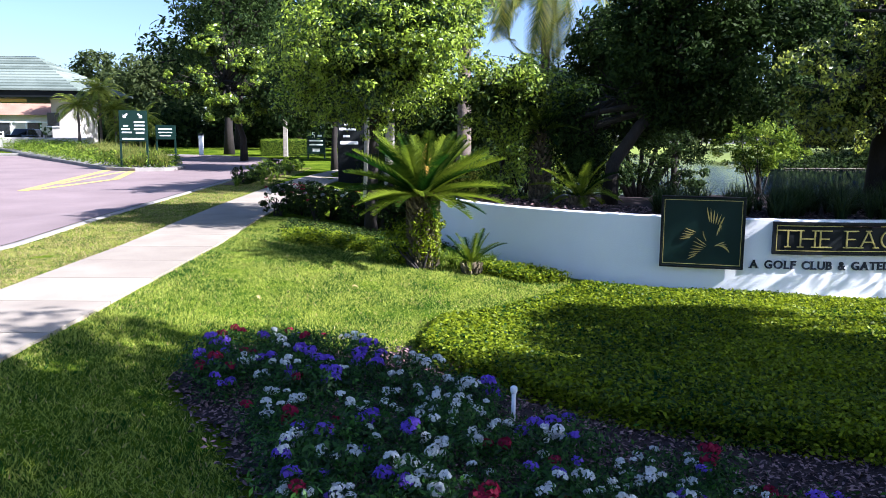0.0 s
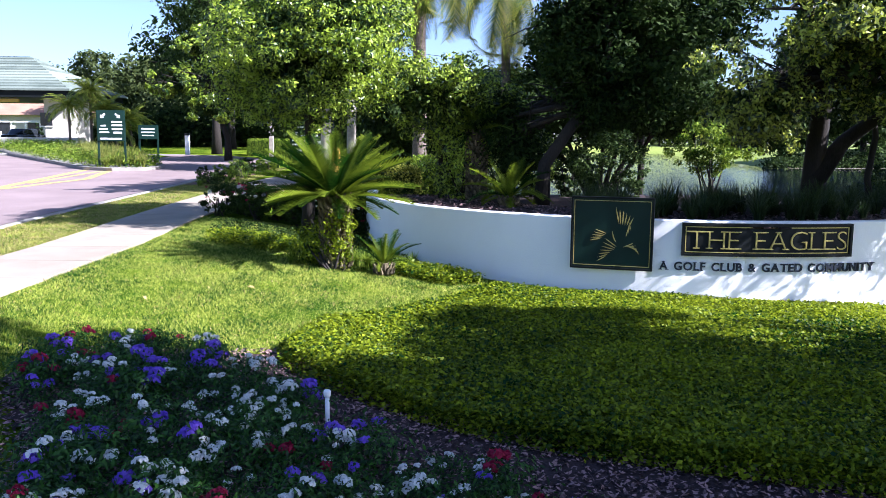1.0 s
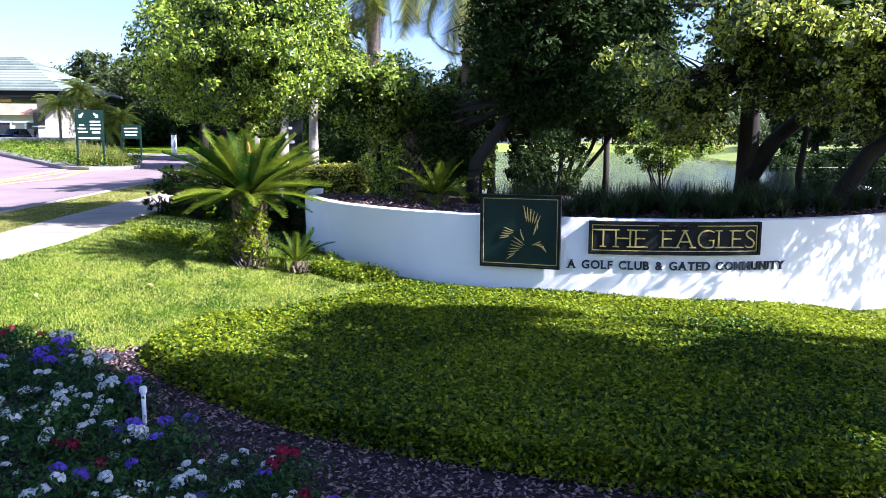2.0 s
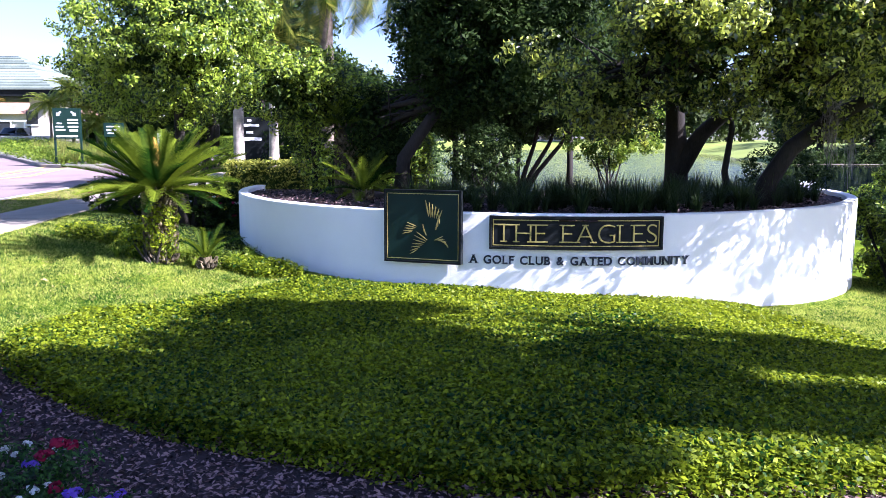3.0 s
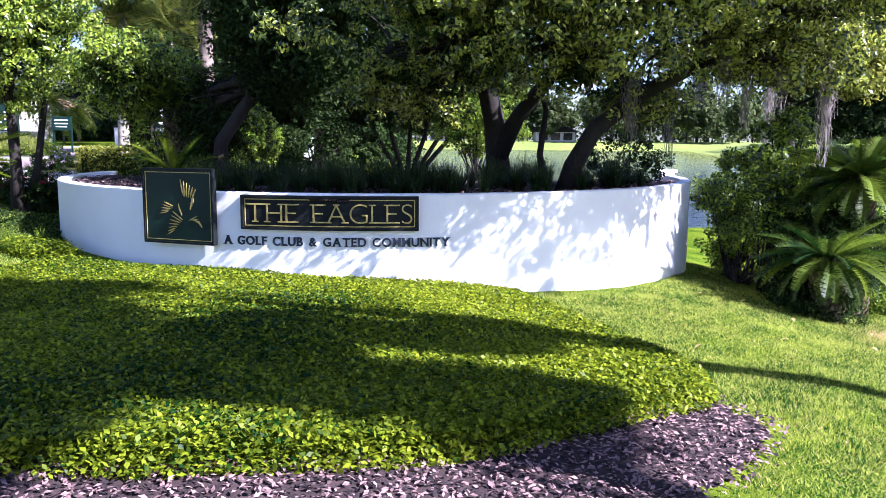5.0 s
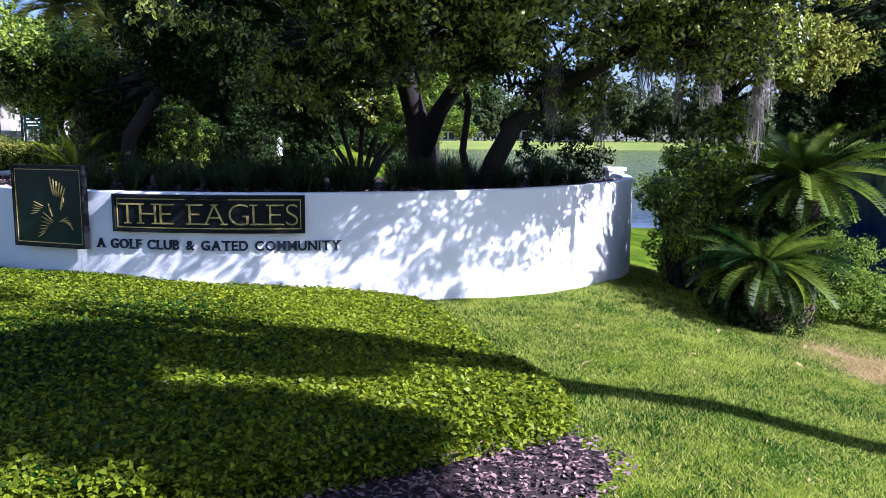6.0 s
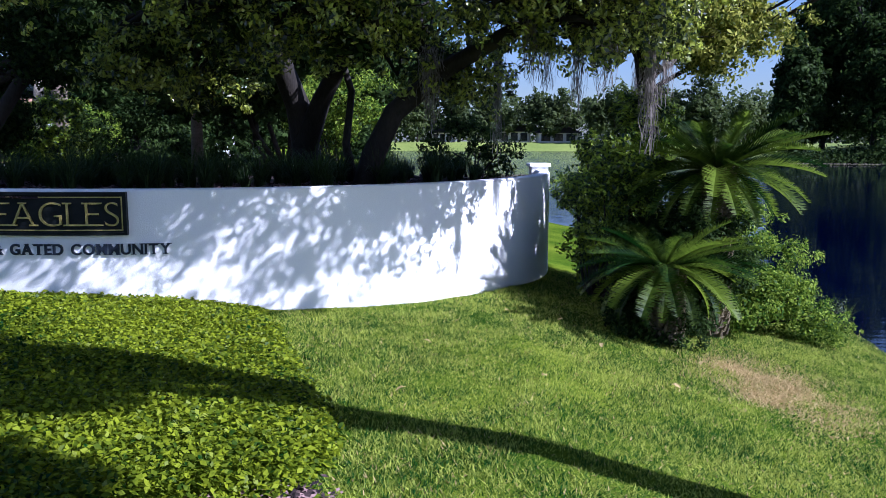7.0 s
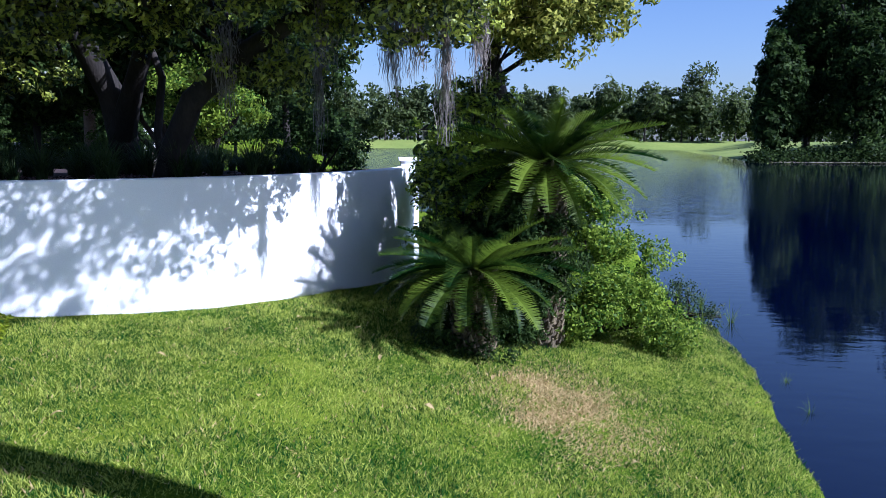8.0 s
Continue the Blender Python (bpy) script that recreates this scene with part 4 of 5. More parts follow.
pos = np.column_stack([pts, height(pts[:, 0], pts[:, 1]) + 0.02 + np.maximum(0.02, lift) * (1 - 0.8 * deep) + gr.normal(0, 0.012, len(pts))])
tagged(new("groundcover", soup("groundcover", leaf_quads(pos, np.tile((0.0, 0, 1.0), (len(pos), 1)), 0.052, gr, 0.62), M_COVER)),
               "low mat of glossy yellow-green ground cover leaves", "ground cover", kind="stuff")

# bark mulch in front of the ground cover, and its loose chips
MULCH = ((-2.75, 7.3), (-2.3, 8.4), (-1.2, 8.3), (-0.45, 8.65), (0.3, 7.7), (1.1, 7.1), (2.1, 6.5), (3.0, 6.05), (4.7, 5.25), (6.3, 5.25), (7.6, 5.6), (8.7, 6.25), (9.8, 7.15), (10.5, 7.7), (10.95, 7.2), (10.6, 6.4), (9.5, 5.0), (8.0, 3.6), (5.0, 2.8), (1.0, 2.6), (-0.9, 3.5), (-1.55, 4.7), (-2.05, 5.7), (-2.75, 6.8))
bm = bmesh.new()
gxm, gym = np.meshgrid(np.linspace(-2.9, 11.2, 95), np.linspace(2.4, 8.9, 50))
grid = {}
for j in range(50):
    for i in range(95):
        grid[i, j] = (float(gxm[j, i]), float(gym[j, i]))
centre_in = inside(gxm, gym, list(MULCH))
vid = {}
for j in range(49):
    for i in range(94):
        if centre_in[j, i] and centre_in[j, i + 1] and centre_in[j + 1, i] and centre_in[j + 1, i + 1]:
            q = []
            for key in ((i, j), (i + 1, j), (i + 1, j + 1), (i, j + 1)):
                if key not in vid:
                    x, y = grid[key]
                    vid[key] = bm.verts.new((x, y, H(x, y) + 0.025))
                q.append(vid[key])
            bm.faces.new(q)
tagged(new("mulch_bed", bm_mesh("mulch_bed", bm, M_MULCH, True)), "bed of dark bark mulch along the ground cover", "mulch bed", kind="structure")
pts, gr = fill(MULCH, 75000, 72)
pos = np.column_stack([pts, height(pts[:, 0], pts[:, 1]) + 0.035 + gr.random(len(pts)) * 0.02])
q1 = leaf_quads(pos, np.tile((0.0, 0, 1.6), (len(pos), 1)), 0.05, gr, 0.5)
a = gr.uniform(-2.1, 1.6, 5200)
r = RW - 0.25 - gr.random(5200) * 2.2
mp = np.column_stack([CX + r * np.sin(a), CY - r * np.cos(a)])
mp = np.column_stack([mp, mound(mp[:, 0], mp[:, 1]) + 0.02 + gr.random(len(mp)) * 0.02])
q2 = leaf_quads(mp, np.tile((0.0, 0, 1.6), (len(mp), 1)), 0.085, gr, 0.45)
tagged(new("mulch_chips", soup("mulch_chips", np.concatenate([q1, q2]), M_CHIP)), "loose brown and pinkish bark chips", "bark chips", kind="stuff")


# ---------------------------------------------------------------- flower bed
def bloom_mesh(radius, petals, mat, seed):
    rng = np.random.default_rng(seed)
    d = unit(rng.normal(size=(petals, 3)) * np.array((1, 1, 0.6)) + np.array((0, 0, 0.5)))
    return soup("bloom", leaf_quads(d * radius * np.array((1, 1, 0.55)), d, radius * 0.75, rng, 0.8), mat)


def plant_mesh(r, h, leaves, seed):
    rng = np.random.default_rng(seed)
    p = rng.normal(size=(leaves, 3)) * np.array((r * 0.5, r * 0.5, 0)) + np.array((0, 0, 1)) * (rng.random((leaves, 1)) ** 0.6 * h)
    return soup("foliage", leaf_quads(p, unit(p * np.array((1, 1, 0.3)) + np.array((0, 0, 0.2))), 0.055, rng, 0.4), M_FLOWERLEAF)


BEDF = ((-2.6, 7.2), (-2.2, 8.35), (-1.2, 8.1), (-0.7, 7.3), (-0.1, 6.7), (0.7, 6.0), (1.6, 5.35), (2.3, 4.7), (2.6, 4.0), (1.6, 3.4), (0.2, 3.3), (-0.8, 3.7), (-1.35, 4.6), (-1.7, 5.6))
kinds = []
for nm, mat, rad, lab in (("white", M_PETW, 0.042, "bedding plant with clusters of small white flowers"), ("purple", M_PETP, 0.062, "bedding plant with purple flower heads"), ("red", M_PETR, 0.058, "bedding plant with dark red flowers")):
    for v in range(2):
        blooms = [bloom_mesh(rad * k, 34, mat, 80 + v + int(k * 10)) for k in (0.85, 1.1)]
        fol = plant_mesh(0.27, 0.36, 420, 90 + v)
        kinds.append((blooms, fol, lab))
rng = random.Random(8)
pts, _ = fill(BEDF, 700, 73, 0.02)
chosen = []
for p in pts:
    if all((p[0] - q[0]) ** 2 + (p[1] - q[1]) ** 2 > 0.165 ** 2 for q in chosen) and (p[0] - 0.31) ** 2 + (p[1] - 6.15) ** 2 > 0.3 ** 2:
        chosen.append(p)
for i, (x, y) in enumerate(chosen):
    drift = noise.noise(Vector((x * 1.5, y * 1.5, 3.0)))
    k = rng.choices(range(6), (3, 3, 3, 3, 3, 3) if drift > 0.25 else (6, 6, 2, 2, 0.6, 0.6) if drift > -0.05 else (2, 2, 6, 6, 1, 1))[0]
    blooms, fol, lab = kinds[k]
    t = thing("bedding_plant", lab, "flower", pose(x, y, H(x, y) + 0.02, 0, 0, rng.uniform(0, 360)) @ Matrix.Scale(rng.uniform(0.65, 1.0), 4), group="flower bed plants")
    part("foliage", fol, t)
    for j in range(rng.randint(3, 6) if k < 2 else rng.randint(1, 3)):
        a, r = rng.uniform(0, 6.28), rng.uniform(0.02, 0.17)
        part("bloom", rng.choice(blooms), t, at=pose(r * math.cos(a), r * math.sin(a), rng.uniform(0.27, 0.38), rng.uniform(-20, 20), rng.uniform(-20, 20), rng.uniform(0, 360)))

# irrigation riser
stake = thing("sprinkler_riser", "thin white plastic sprinkler riser in the flower bed", "sprinkler", Matrix.Translation((0.31, 6.2, H(0.31, 6.2))))
v, f = tube([(0, 0, -0.05), (0.0, 0, 0.38)], [0.018, 0.018], 10)
part("pipe", mesh_of("pipe", v, f, M_WHITE, True), stake)
v, f = tube([(0, 0, 0.375), (0.0, 0, 0.39), (0, 0, 0.425), (0, 0, 0.435)], [0.022, 0.03, 0.03, 0.022], 12)
part("nozzle", mesh_of("nozzle", v, f, M_WHITE, True), stake)

# ---------------------------------------------------------------- grass blades on the near lawn
gr = np.random.default_rng(9)
n = 1350000
gp = np.column_stack([gr.uniform(-7.4, 18.3, n), gr.uniform(2.5, 18.0, n)])
gp = np.concatenate([gp, np.column_stack([gr.uniform(-7.4, -5.7, 60000), gr.uniform(18.0, 38.0, 60000)])])
ok = ~inside(gp[:, 0], gp[:, 1], list(BED)) & ~inside(gp[:, 0], gp[:, 1], list(MULCH))
ok &= (gp[:, 0] - CX) ** 2 + (gp[:, 1] - CY) ** 2 > (RW + 0.01) ** 2
ok &= ~((gp[:, 0] > 1.5) & (gp[:, 0] < 9) & (gp[:, 1] < 4.0))
ok &= ~((gp[:, 0] > -5.68) & (gp[:, 0] < -4.02))
ok &= lake_d(gp[:, 0], gp[:, 1]) < -0.02
gp = gp[ok]
gzv = height(gp[:, 0], gp[:, 1])
dry = np.exp(-(((gp[:, 0] - 14.98) / 0.58) ** 2 + ((gp[:, 1] - 11.95) / 0.95) ** 2)) * 2.4 * (0.75 + 0.5 * np.sin(gp[:, 0] * 5.1) * np.sin(gp[:, 1] * 4.3)) + 0.025 + 0.3 * (gp[:, 0] < -5.7) > gr.random(len(gp))
hgt = gr.uniform(0.018, 0.055, len(gp)) * (0.85 + 0.25 * np.sin(gp[:, 0] * 3.1 + 2 * np.sin(gp[:, 1] * 2.3)) * np.sin(gp[:, 1] * 3.7 + gp[:, 0])) * np.where(dry, 0.8, 1.0)
a = gr.uniform(0, 2 * math.pi, len(gp))
lean = gr.normal(0, 0.03, (len(gp), 2))
w = np.where(dry, 0.010, 0.006)
side = np.column_stack([np.cos(a) * w, np.sin(a) * w, np.zeros(len(gp))])
base = np.column_stack([gp, gzv - 0.005])
tip = np.column_stack([gp + lean, gzv + hgt])
tri = np.stack([base - side, base + side, tip], 1)
tagged(new("grass", soup("grass", tri[~dry], M_BLADE)), "short mown grass blades on the lawn", "grass", kind="stuff")
tagged(new("dry_grass", soup("dry_grass", tri[dry], M_DRY)), "patch of dry straw-coloured grass", "dry grass", kind="stuff")

# ---------------------------------------------------------------- spanish moss
def moss(x, y, z, length, width, seed):
    rng = np.random.default_rng(seed)
    quads = []
    for _ in range(120):
        p = np.array((rng.normal(0, width * 0.3), rng.normal(0, width * 0.3), rng.uniform(-0.15, 0.1)))
        ln = length * rng.uniform(0.25, 1.0)
        for i in range(5):
            q = p + np.array((rng.normal(0, 0.03), rng.normal(0, 0.03), -ln / 5))
            q[:2] *= 0.9
            s = np.array((rng.normal(), rng.normal(), 0)) * 0.0022
            quads.append((p - s, p + s, q + s, q - s))
            if i % 2:
                e = q + np.array((rng.normal(0, 0.05), rng.normal(0, 0.05), -rng.uniform(0.02, 0.09)))
                quads.append((q - s, q + s, e + s * 0.4, e - s * 0.4))
            p = q
    t = thing("spanish_moss", "hanging grey beard of moss on the tree", "moss", Matrix.Translation((x, y, z)), group="hanging moss")
    part("beard", soup("beard", quads, M_MOSS), t)


for i, (x, y, z, ln, w) in enumerate(((11.77, 15.2, 3.1, 1.8, 0.12), (10.85, 14.0, 2.8, 1.1, 0.3), (12.6, 16.3, 3.5, 1.2, 0.26), (13.63, 13.1, 2.75, 1.3, 0.1), (12.2, 13.5, 3.2, 0.9, 0.22), (14.25, 17.3, 3.1, 1.6, 0.14), (13.2, 14.0, 3.0, 0.8, 0.26), (12.9, 14.6, 3.2, 1.2, 0.16), (14.0, 13.9, 3.0, 0.9, 0.18))):
    moss(x, y, z, ln, w, 100 + i)


# ---------------------------------------------------------------- trees out of sight that shade the lawn
LOOSE, THIN = dict(clump_r=0.42, hollow=0.1), dict(clump_r=0.27, hollow=0.1)
SHORE = [
    ((16.9, 7.2), (15.8, 5.2, 7.4), [((12.2, 4.9, 7.4), (1.7, 1.7, 0.9), 210, LOOSE), ((15.3, 4.0, 7.4), (0.8, 0.42, 0.3), 80, LOOSE), ((17.2, 4.25, 7.4), (1.4, 0.3, 0.2), 130, THIN), ((15.7, 4.75, 7.4), (0.7, 0.3, 0.2), 50, THIN), ((11.9, 6.4, 7.4), (1.6, 0.45, 0.25), 110, THIN)]),
    ((12.0, -2.0), (11.6, 1.6, 7.6), [((11.6, 1.6, 7.6), (2.4, 2.2, 1.7), 480, LOOSE), ((10.8, 3.15, 7.6), (1.1, 0.75, 0.5), 200, LOOSE), ((13.1, 2.5, 8.0), (1.2, 1.3, 0.9), 190, LOOSE), ((14.3, 1.65, 7.7), (0.75, 0.65, 0.5), 150, LOOSE), ((14.1, 3.0, 7.5), (1.4, 0.85, 0.5), 230, LOOSE)]),
    ((6.5, -3.5), (6.2, 2.1, 7.2), [((6.2, 2.1, 7.2), (2.9, 3.1, 1.8), 360, LOOSE)]),
    ((16.7, 1.6), (17.2, 3.6, 8.0), [((18.5, 2.5, 8.0), (1.5, 0.38, 0.35), 150, LOOSE), ((16.0, 2.6, 7.4), (1.35, 0.68, 0.35), 240, THIN), ((15.6, 3.45, 7.4), (0.7, 0.5, 0.3), 120, THIN), ((18.1, 2.2, 7.4), (1.2, 0.4, 0.25), 80, THIN)]),
]
for i, ((x, y), c, crowns) in enumerate(SHORE):
    z = H(x, y)
    tree("shore_oak", "tall oak on the lawn near the shore", "tree", [([(x, y, z), (x + 0.05, y, z + 2), (x * 0.8 + c[0] * 0.2, y * 0.8 + c[1] * 0.2, z + 4), (x * 0.5 + c[0] * 0.5, y * 0.5 + c[1] * 0.5, c[2] - 1.5)], 0.26, 0.16)],
         [(p, r, n, 40, 0.2, kind) for p, r, n, kind in crowns], M_OAKLEAF, seed=50 + i, group="shore oaks", branch_n=5)


# ---------------------------------------------------------------- palms behind the planter
def tall_palm(x, y, z0, h, r, label, count, length, droop, seed, name="queen_palm", mat=None, skirt=0):
    t = thing(name, label, "palm", Matrix.Translation((x, y, z0)))
    v, f = tube([(0, 0, -0.1), (0.03, 0, h * 0.3), (0.0, 0.05, h * 0.7), (0, 0, h)], [r * 1.2, r, r * 0.95, r * 0.8], 12)
    part("trunk", mesh_of("trunk", v, f, M_PALMBARK, True), t)
    rng = random.Random(seed)
    kinds = [frond_mesh(length, c, 70, seed + i, mat or M_PALM, -0.55, 0.45) for i, c in enumerate(droop)]
    for i in range(count):
        q = (i + 0.5) / count
        m = pose(0, 0, h, 0, 0, i * 137.5) @ pose(0.03, 0, 0, rng.uniform(-25, 25), -(75 - 95 * q), 0) @ Matrix.Scale(rng.uniform(0.85, 1.1), 4)
        part("frond", kinds[i % len(kinds)], t, at=m)
    hung = frond_mesh(length, 0.35, 70, seed + 9, mat or M_PALM, -0.1, 0.3) if skirt else None
    for i in range(skirt):
        part("frond", hung, t, at=pose(0, 0, h - 0.1, 0, 0, i * 137.5) @ pose(0.12, 0, 0, rng.uniform(-60, 60), 76 + rng.uniform(-6, 9), 0) @ Matrix.Scale(rng.uniform(0.6, 0.95), 4))
    return t


tall_palm(0.69, 23.0, 0.3, 7.0, 0.2, "tall queen palm with hanging feathery fronds", 34, 3.2, (2.3, 2.7, 3.0), 61, skirt=9)
tall_palm(3.35, 25.4, 0.3, 6.9, 0.15, "tall queen palm with hanging feathery fronds", 18, 3.6, (2.1, 2.6, 3.1), 62, skirt=14)
for i, (x, y) in enumerate(((-2.05, 23.7), (-1.54, 26.0))):
    t = thing("pale_trunk_palm", "straight pale palm trunk rising into the foliage", "palm", Matrix.Translation((x, y, H(x, y))))
    v, f = tube([(0, 0, -0.1), (0, 0, 0.25), (0.0, 0, 2.0), (0.05, 0, 5.0)], [0.26, 0.19, 0.15, 0.14], 12)
    part("trunk", mesh_of("trunk", v, f, M_PALEBARK, True), t)
    kinds = [frond_mesh(2.4, c, 44, 160 + i, M_PALM) for c in (1.2, 1.8)]
    for k in range(24):
        part("frond", kinds[k % 2], t, at=pose(0.05, 0, 5.0, 0, 0, k * 137.5) @ pose(0, 0, 0, 10, -(70 - 4 * k), 0))

# ---------------------------------------------------------------- shrubs by the sidewalk
for i in range(15):
    x, y = -3.75 + 0.3 * i + random.uniform(-0.1, 0.1), 18.4 + 0.6 * (i % 3) - 0.1 * i
    z = H(x, y)
    s = shrub("flowering_shrub", "low dark shrub dotted with pale pink flowers", [((x, y, z + 0.4), (0.46, 0.46, 0.4), 80, 36, 0.06)], M_DARKLEAF, 200 + i, (x, y, z), group="sidewalk shrubs")
    for k in range(7):
        a = random.uniform(0, 6.28)
        part("bloom", bloom_mesh(0.05, 14, M_PETW if k % 2 else M_PETR, 300 + k), s, at=pose(x + 0.3 * math.cos(a), y + 0.3 * math.sin(a) - 0.1, z + random.uniform(0.4, 0.72)))
lg = [clump_mesh(60, 0.5, 260 + i, M_HEDGE) for i in range(2)]
for i in range(40):
    x, y = -6.5 + random.uniform(-0.6, 0.6), 26.5 + i * 0.32
    t = thing("grass_clump", "coarse grassy clump on the verge", "border plant", pose(x, y, H(x, y), 0, 0, random.uniform(0, 360)) @ Matrix.Scale(random.uniform(0.5, 0.9), 4), group="verge clumps")
    part("tuft", lg[i % 2], t)
tagged(new("verge_bed", drape("verge_bed", [(-7.3, 27.0 + 0.5 * k) for k in range(25)], [(-6.1 - 0.012 * (k - 12) ** 2 * 0.4, 27.0 + 0.5 * k) for k in range(25)], M_MULCHPALE, 0.03, 4)), "strip of brown mulch between kerb and sidewalk", "mulch bed", kind="structure")
for i in range(7):
    x, y = -6.6 + random.uniform(-0.3, 0.3), 27.6 + i * 1.6
    z = H(x, y)
    shrub("verge_shrub", "low dark green shrub in the verge mulch", [((x, y, z + 0.3), (0.5, 0.5, 0.32), 60, 30, 0.07)], M_HEDGE if i % 2 else M_DARKLEAF, 230 + i, (x, y, z), group="verge shrubs")
for i in range(14):
    x, y = -1.1 + random.uniform(-0.6, 2.0), 13.3 + random.uniform(-0.4, 0.7)
    t = thing("grass_clump", "leafy low clump round the sago trunk", "border plant", pose(x, y, H(x, y), 0, 0, random.uniform(0, 360)) @ Matrix.Scale(random.uniform(0.5, 0.8), 4), group="clumps round the sago")
    part("tuft", lg[i % 2], t)
# The third patch takes dark leaf, which paints the round tree's shade.
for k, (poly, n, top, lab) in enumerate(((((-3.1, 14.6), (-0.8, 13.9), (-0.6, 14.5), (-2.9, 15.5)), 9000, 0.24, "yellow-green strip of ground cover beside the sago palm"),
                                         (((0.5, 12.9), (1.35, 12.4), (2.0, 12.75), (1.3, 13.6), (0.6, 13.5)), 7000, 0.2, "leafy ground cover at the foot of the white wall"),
                                         (((-3.3, 15.5), (-0.7, 14.5), (0.6, 13.6), (0.9, 14.6), (-0.3, 16.6), (-3.4, 17.6)), 9000, 0.12, "thin ground cover with the round tree shade put into its dark leaf"))):
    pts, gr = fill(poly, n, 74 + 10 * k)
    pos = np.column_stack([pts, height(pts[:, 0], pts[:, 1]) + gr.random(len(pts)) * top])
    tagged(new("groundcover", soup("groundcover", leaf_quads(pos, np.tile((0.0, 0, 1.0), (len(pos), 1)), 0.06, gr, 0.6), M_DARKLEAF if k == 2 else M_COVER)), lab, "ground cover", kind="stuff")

# ---------------------------------------------------------------- entrance drive: island, signs, gatehouse
ISL = [(-11.8, 38.0), (-12.2, 36.6), (-13.4, 36.2), (-15.0, 37.0), (-18.0, 41.0), (-25.0, 50.0), (-31.0, 58.0), (-27.0, 60.0), (-21.0, 52.0), (-15.0, 44.0), (-12.3, 40.0)]
bm = bmesh.new()
top = [bm.verts.new((x, y, H(x, y) + 0.17)) for x, y in ISL]
low = [bm.verts.new((x, y, H(x, y) - 0.1)) for x, y in ISL]
bm.faces.new(top)
for k in range(len(ISL)):
    bm.faces.new((low[k], low[(k + 1) % len(ISL)], top[(k + 1) % len(ISL)], top[k]))
bmesh.ops.recalc_face_normals(bm, faces=bm.faces[:])
tagged(new("traffic_island", bm_mesh("traffic_island", bm, M_KERB)), "raised kerbed island in the drive", "traffic island", kind="structure")
pts, gr = fill(tuple((x + (-17 - x) * 0.03, y + (44 - y) * 0.03) for x, y in ISL), 60000, 75)
pos = np.column_stack([pts, height(pts[:, 0], pts[:, 1]) + 0.17 + gr.random(len(pts)) * (0.35 + 0.35 * np.sin(pts[:, 0] * 1.3) ** 2)])
tagged(new("island_plants", soup("island_plants", leaf_quads(pos, np.tile((0.0, 0, 0.6), (len(pos), 1)), 0.17, gr, 0.3), M_HEDGE)), "mass of grassy green plants on the island", "border plants", kind="stuff")

tall = [clump_mesh(90, 0.9, 270 + i, M_ISLAND, 0.014) for i in range(3)]
for i in range(110):
    k = i / 110
    x, y = (-12.6 - 7.0 * k + random.uniform(-1.5, 0.4), 37.4 + 10.0 * k + random.uniform(-0.6, 1.6))
    t = thing("grass_clump", "shaggy olive-green grass clump on the island", "border plant", pose(x, y, H(x, y) + 0.16, 0, 0, random.uniform(0, 360)) @ Matrix.Scale(random.uniform(0.7, 1.15), 4), group="island clumps")
    part("tuft", tall[i % 3], t)


def bars(t, rows, w, y, mat):
    for (x, z, bw, bh) in rows:
        part("line_of_writing", box("line_of_writing", mat, bw, 0.012, bh, 0.0, (x, y, z)), t)


def road_sign(x, y, w, h, bottom, turn, label, rows, arrows=False):
    t = thing("road_sign", label, "sign", pose(x, y, H(x, y) + 0.1, 0, 0, turn))
    part("panel", box("panel", M_GREEN, w, 0.05, h, 0.008, (0, 0, bottom + h / 2)), t)
    for s in (-1, 1):
        part("post", box("post", M_GREEN, 0.09, 0.09, bottom + h, 0.008, (s * (w / 2 - 0.02), 0.07, (bottom + h) / 2)), t)
    bars(t, rows, w, -0.032, M_WHITE)
    if arrows:
        for s in (-1, 1):
            bm = bmesh.new()
            pl = ((0, 0.14), (-0.10, 0.02), (-0.04, 0.02), (-0.04, -0.14), (0.04, -0.14), (0.04, 0.02), (0.10, 0.02))
            c, sn = -math.cos(s * 0.8), -math.sin(s * 0.8)
            fr = [bm.verts.new((s * 0.33 + u * c - v * sn * 1.0, -0.035, bottom + h - 0.25 + u * sn + v * c)) for u, v in pl]
            bm.faces.new(fr)
            part("arrow", bm_mesh("arrow", bm, M_WHITE), t, "white painted arrow")
    return t


road_sign(-13.8, 37.3, 1.2, 1.4, 1.25, 8, "dark green direction sign with white arrows on two posts",
          [(-0.32, 1.95, 0.22, 0.06), (-0.32, 1.8, 0.36, 0.06), (-0.28, 1.65, 0.42, 0.06), (0.28, 2.12, 0.46, 0.07), (0.28, 1.97, 0.46, 0.07), (0.28, 1.8, 0.46, 0.07), (0.3, 1.63, 0.36, 0.09), (0, 1.36, 0.95, 0.07)], True)
road_sign(-14.3, 43.5, 1.0, 0.75, 1.2, 6, "small green notice on two posts by the drive", [(0, 1.75, 0.7, 0.06), (0, 1.57, 0.7, 0.06), (0, 1.4, 0.6, 0.05)])
road_sign(-6.45, 45.0, 0.95, 1.6, 0.3, 4, "green speed notice with white lines of writing", [(0, 1.75, 0.7, 0.09), (0.2, 1.3, 0.26, 0.1), (0, 1.02, 0.75, 0.08), (0, 0.8, 0.75, 0.08), (0, 0.5, 0.4, 0.16)])
five, _ = text_mesh("5", 0.46, 0.006, M_WHITE)
fv = thing("speed_figure", "white figure on the green speed notice", "sign figure", pose(-6.7, 44.93, H(-6.45, 45.0) + 1.28, 90, 0, 4))
part("figure", five, fv)
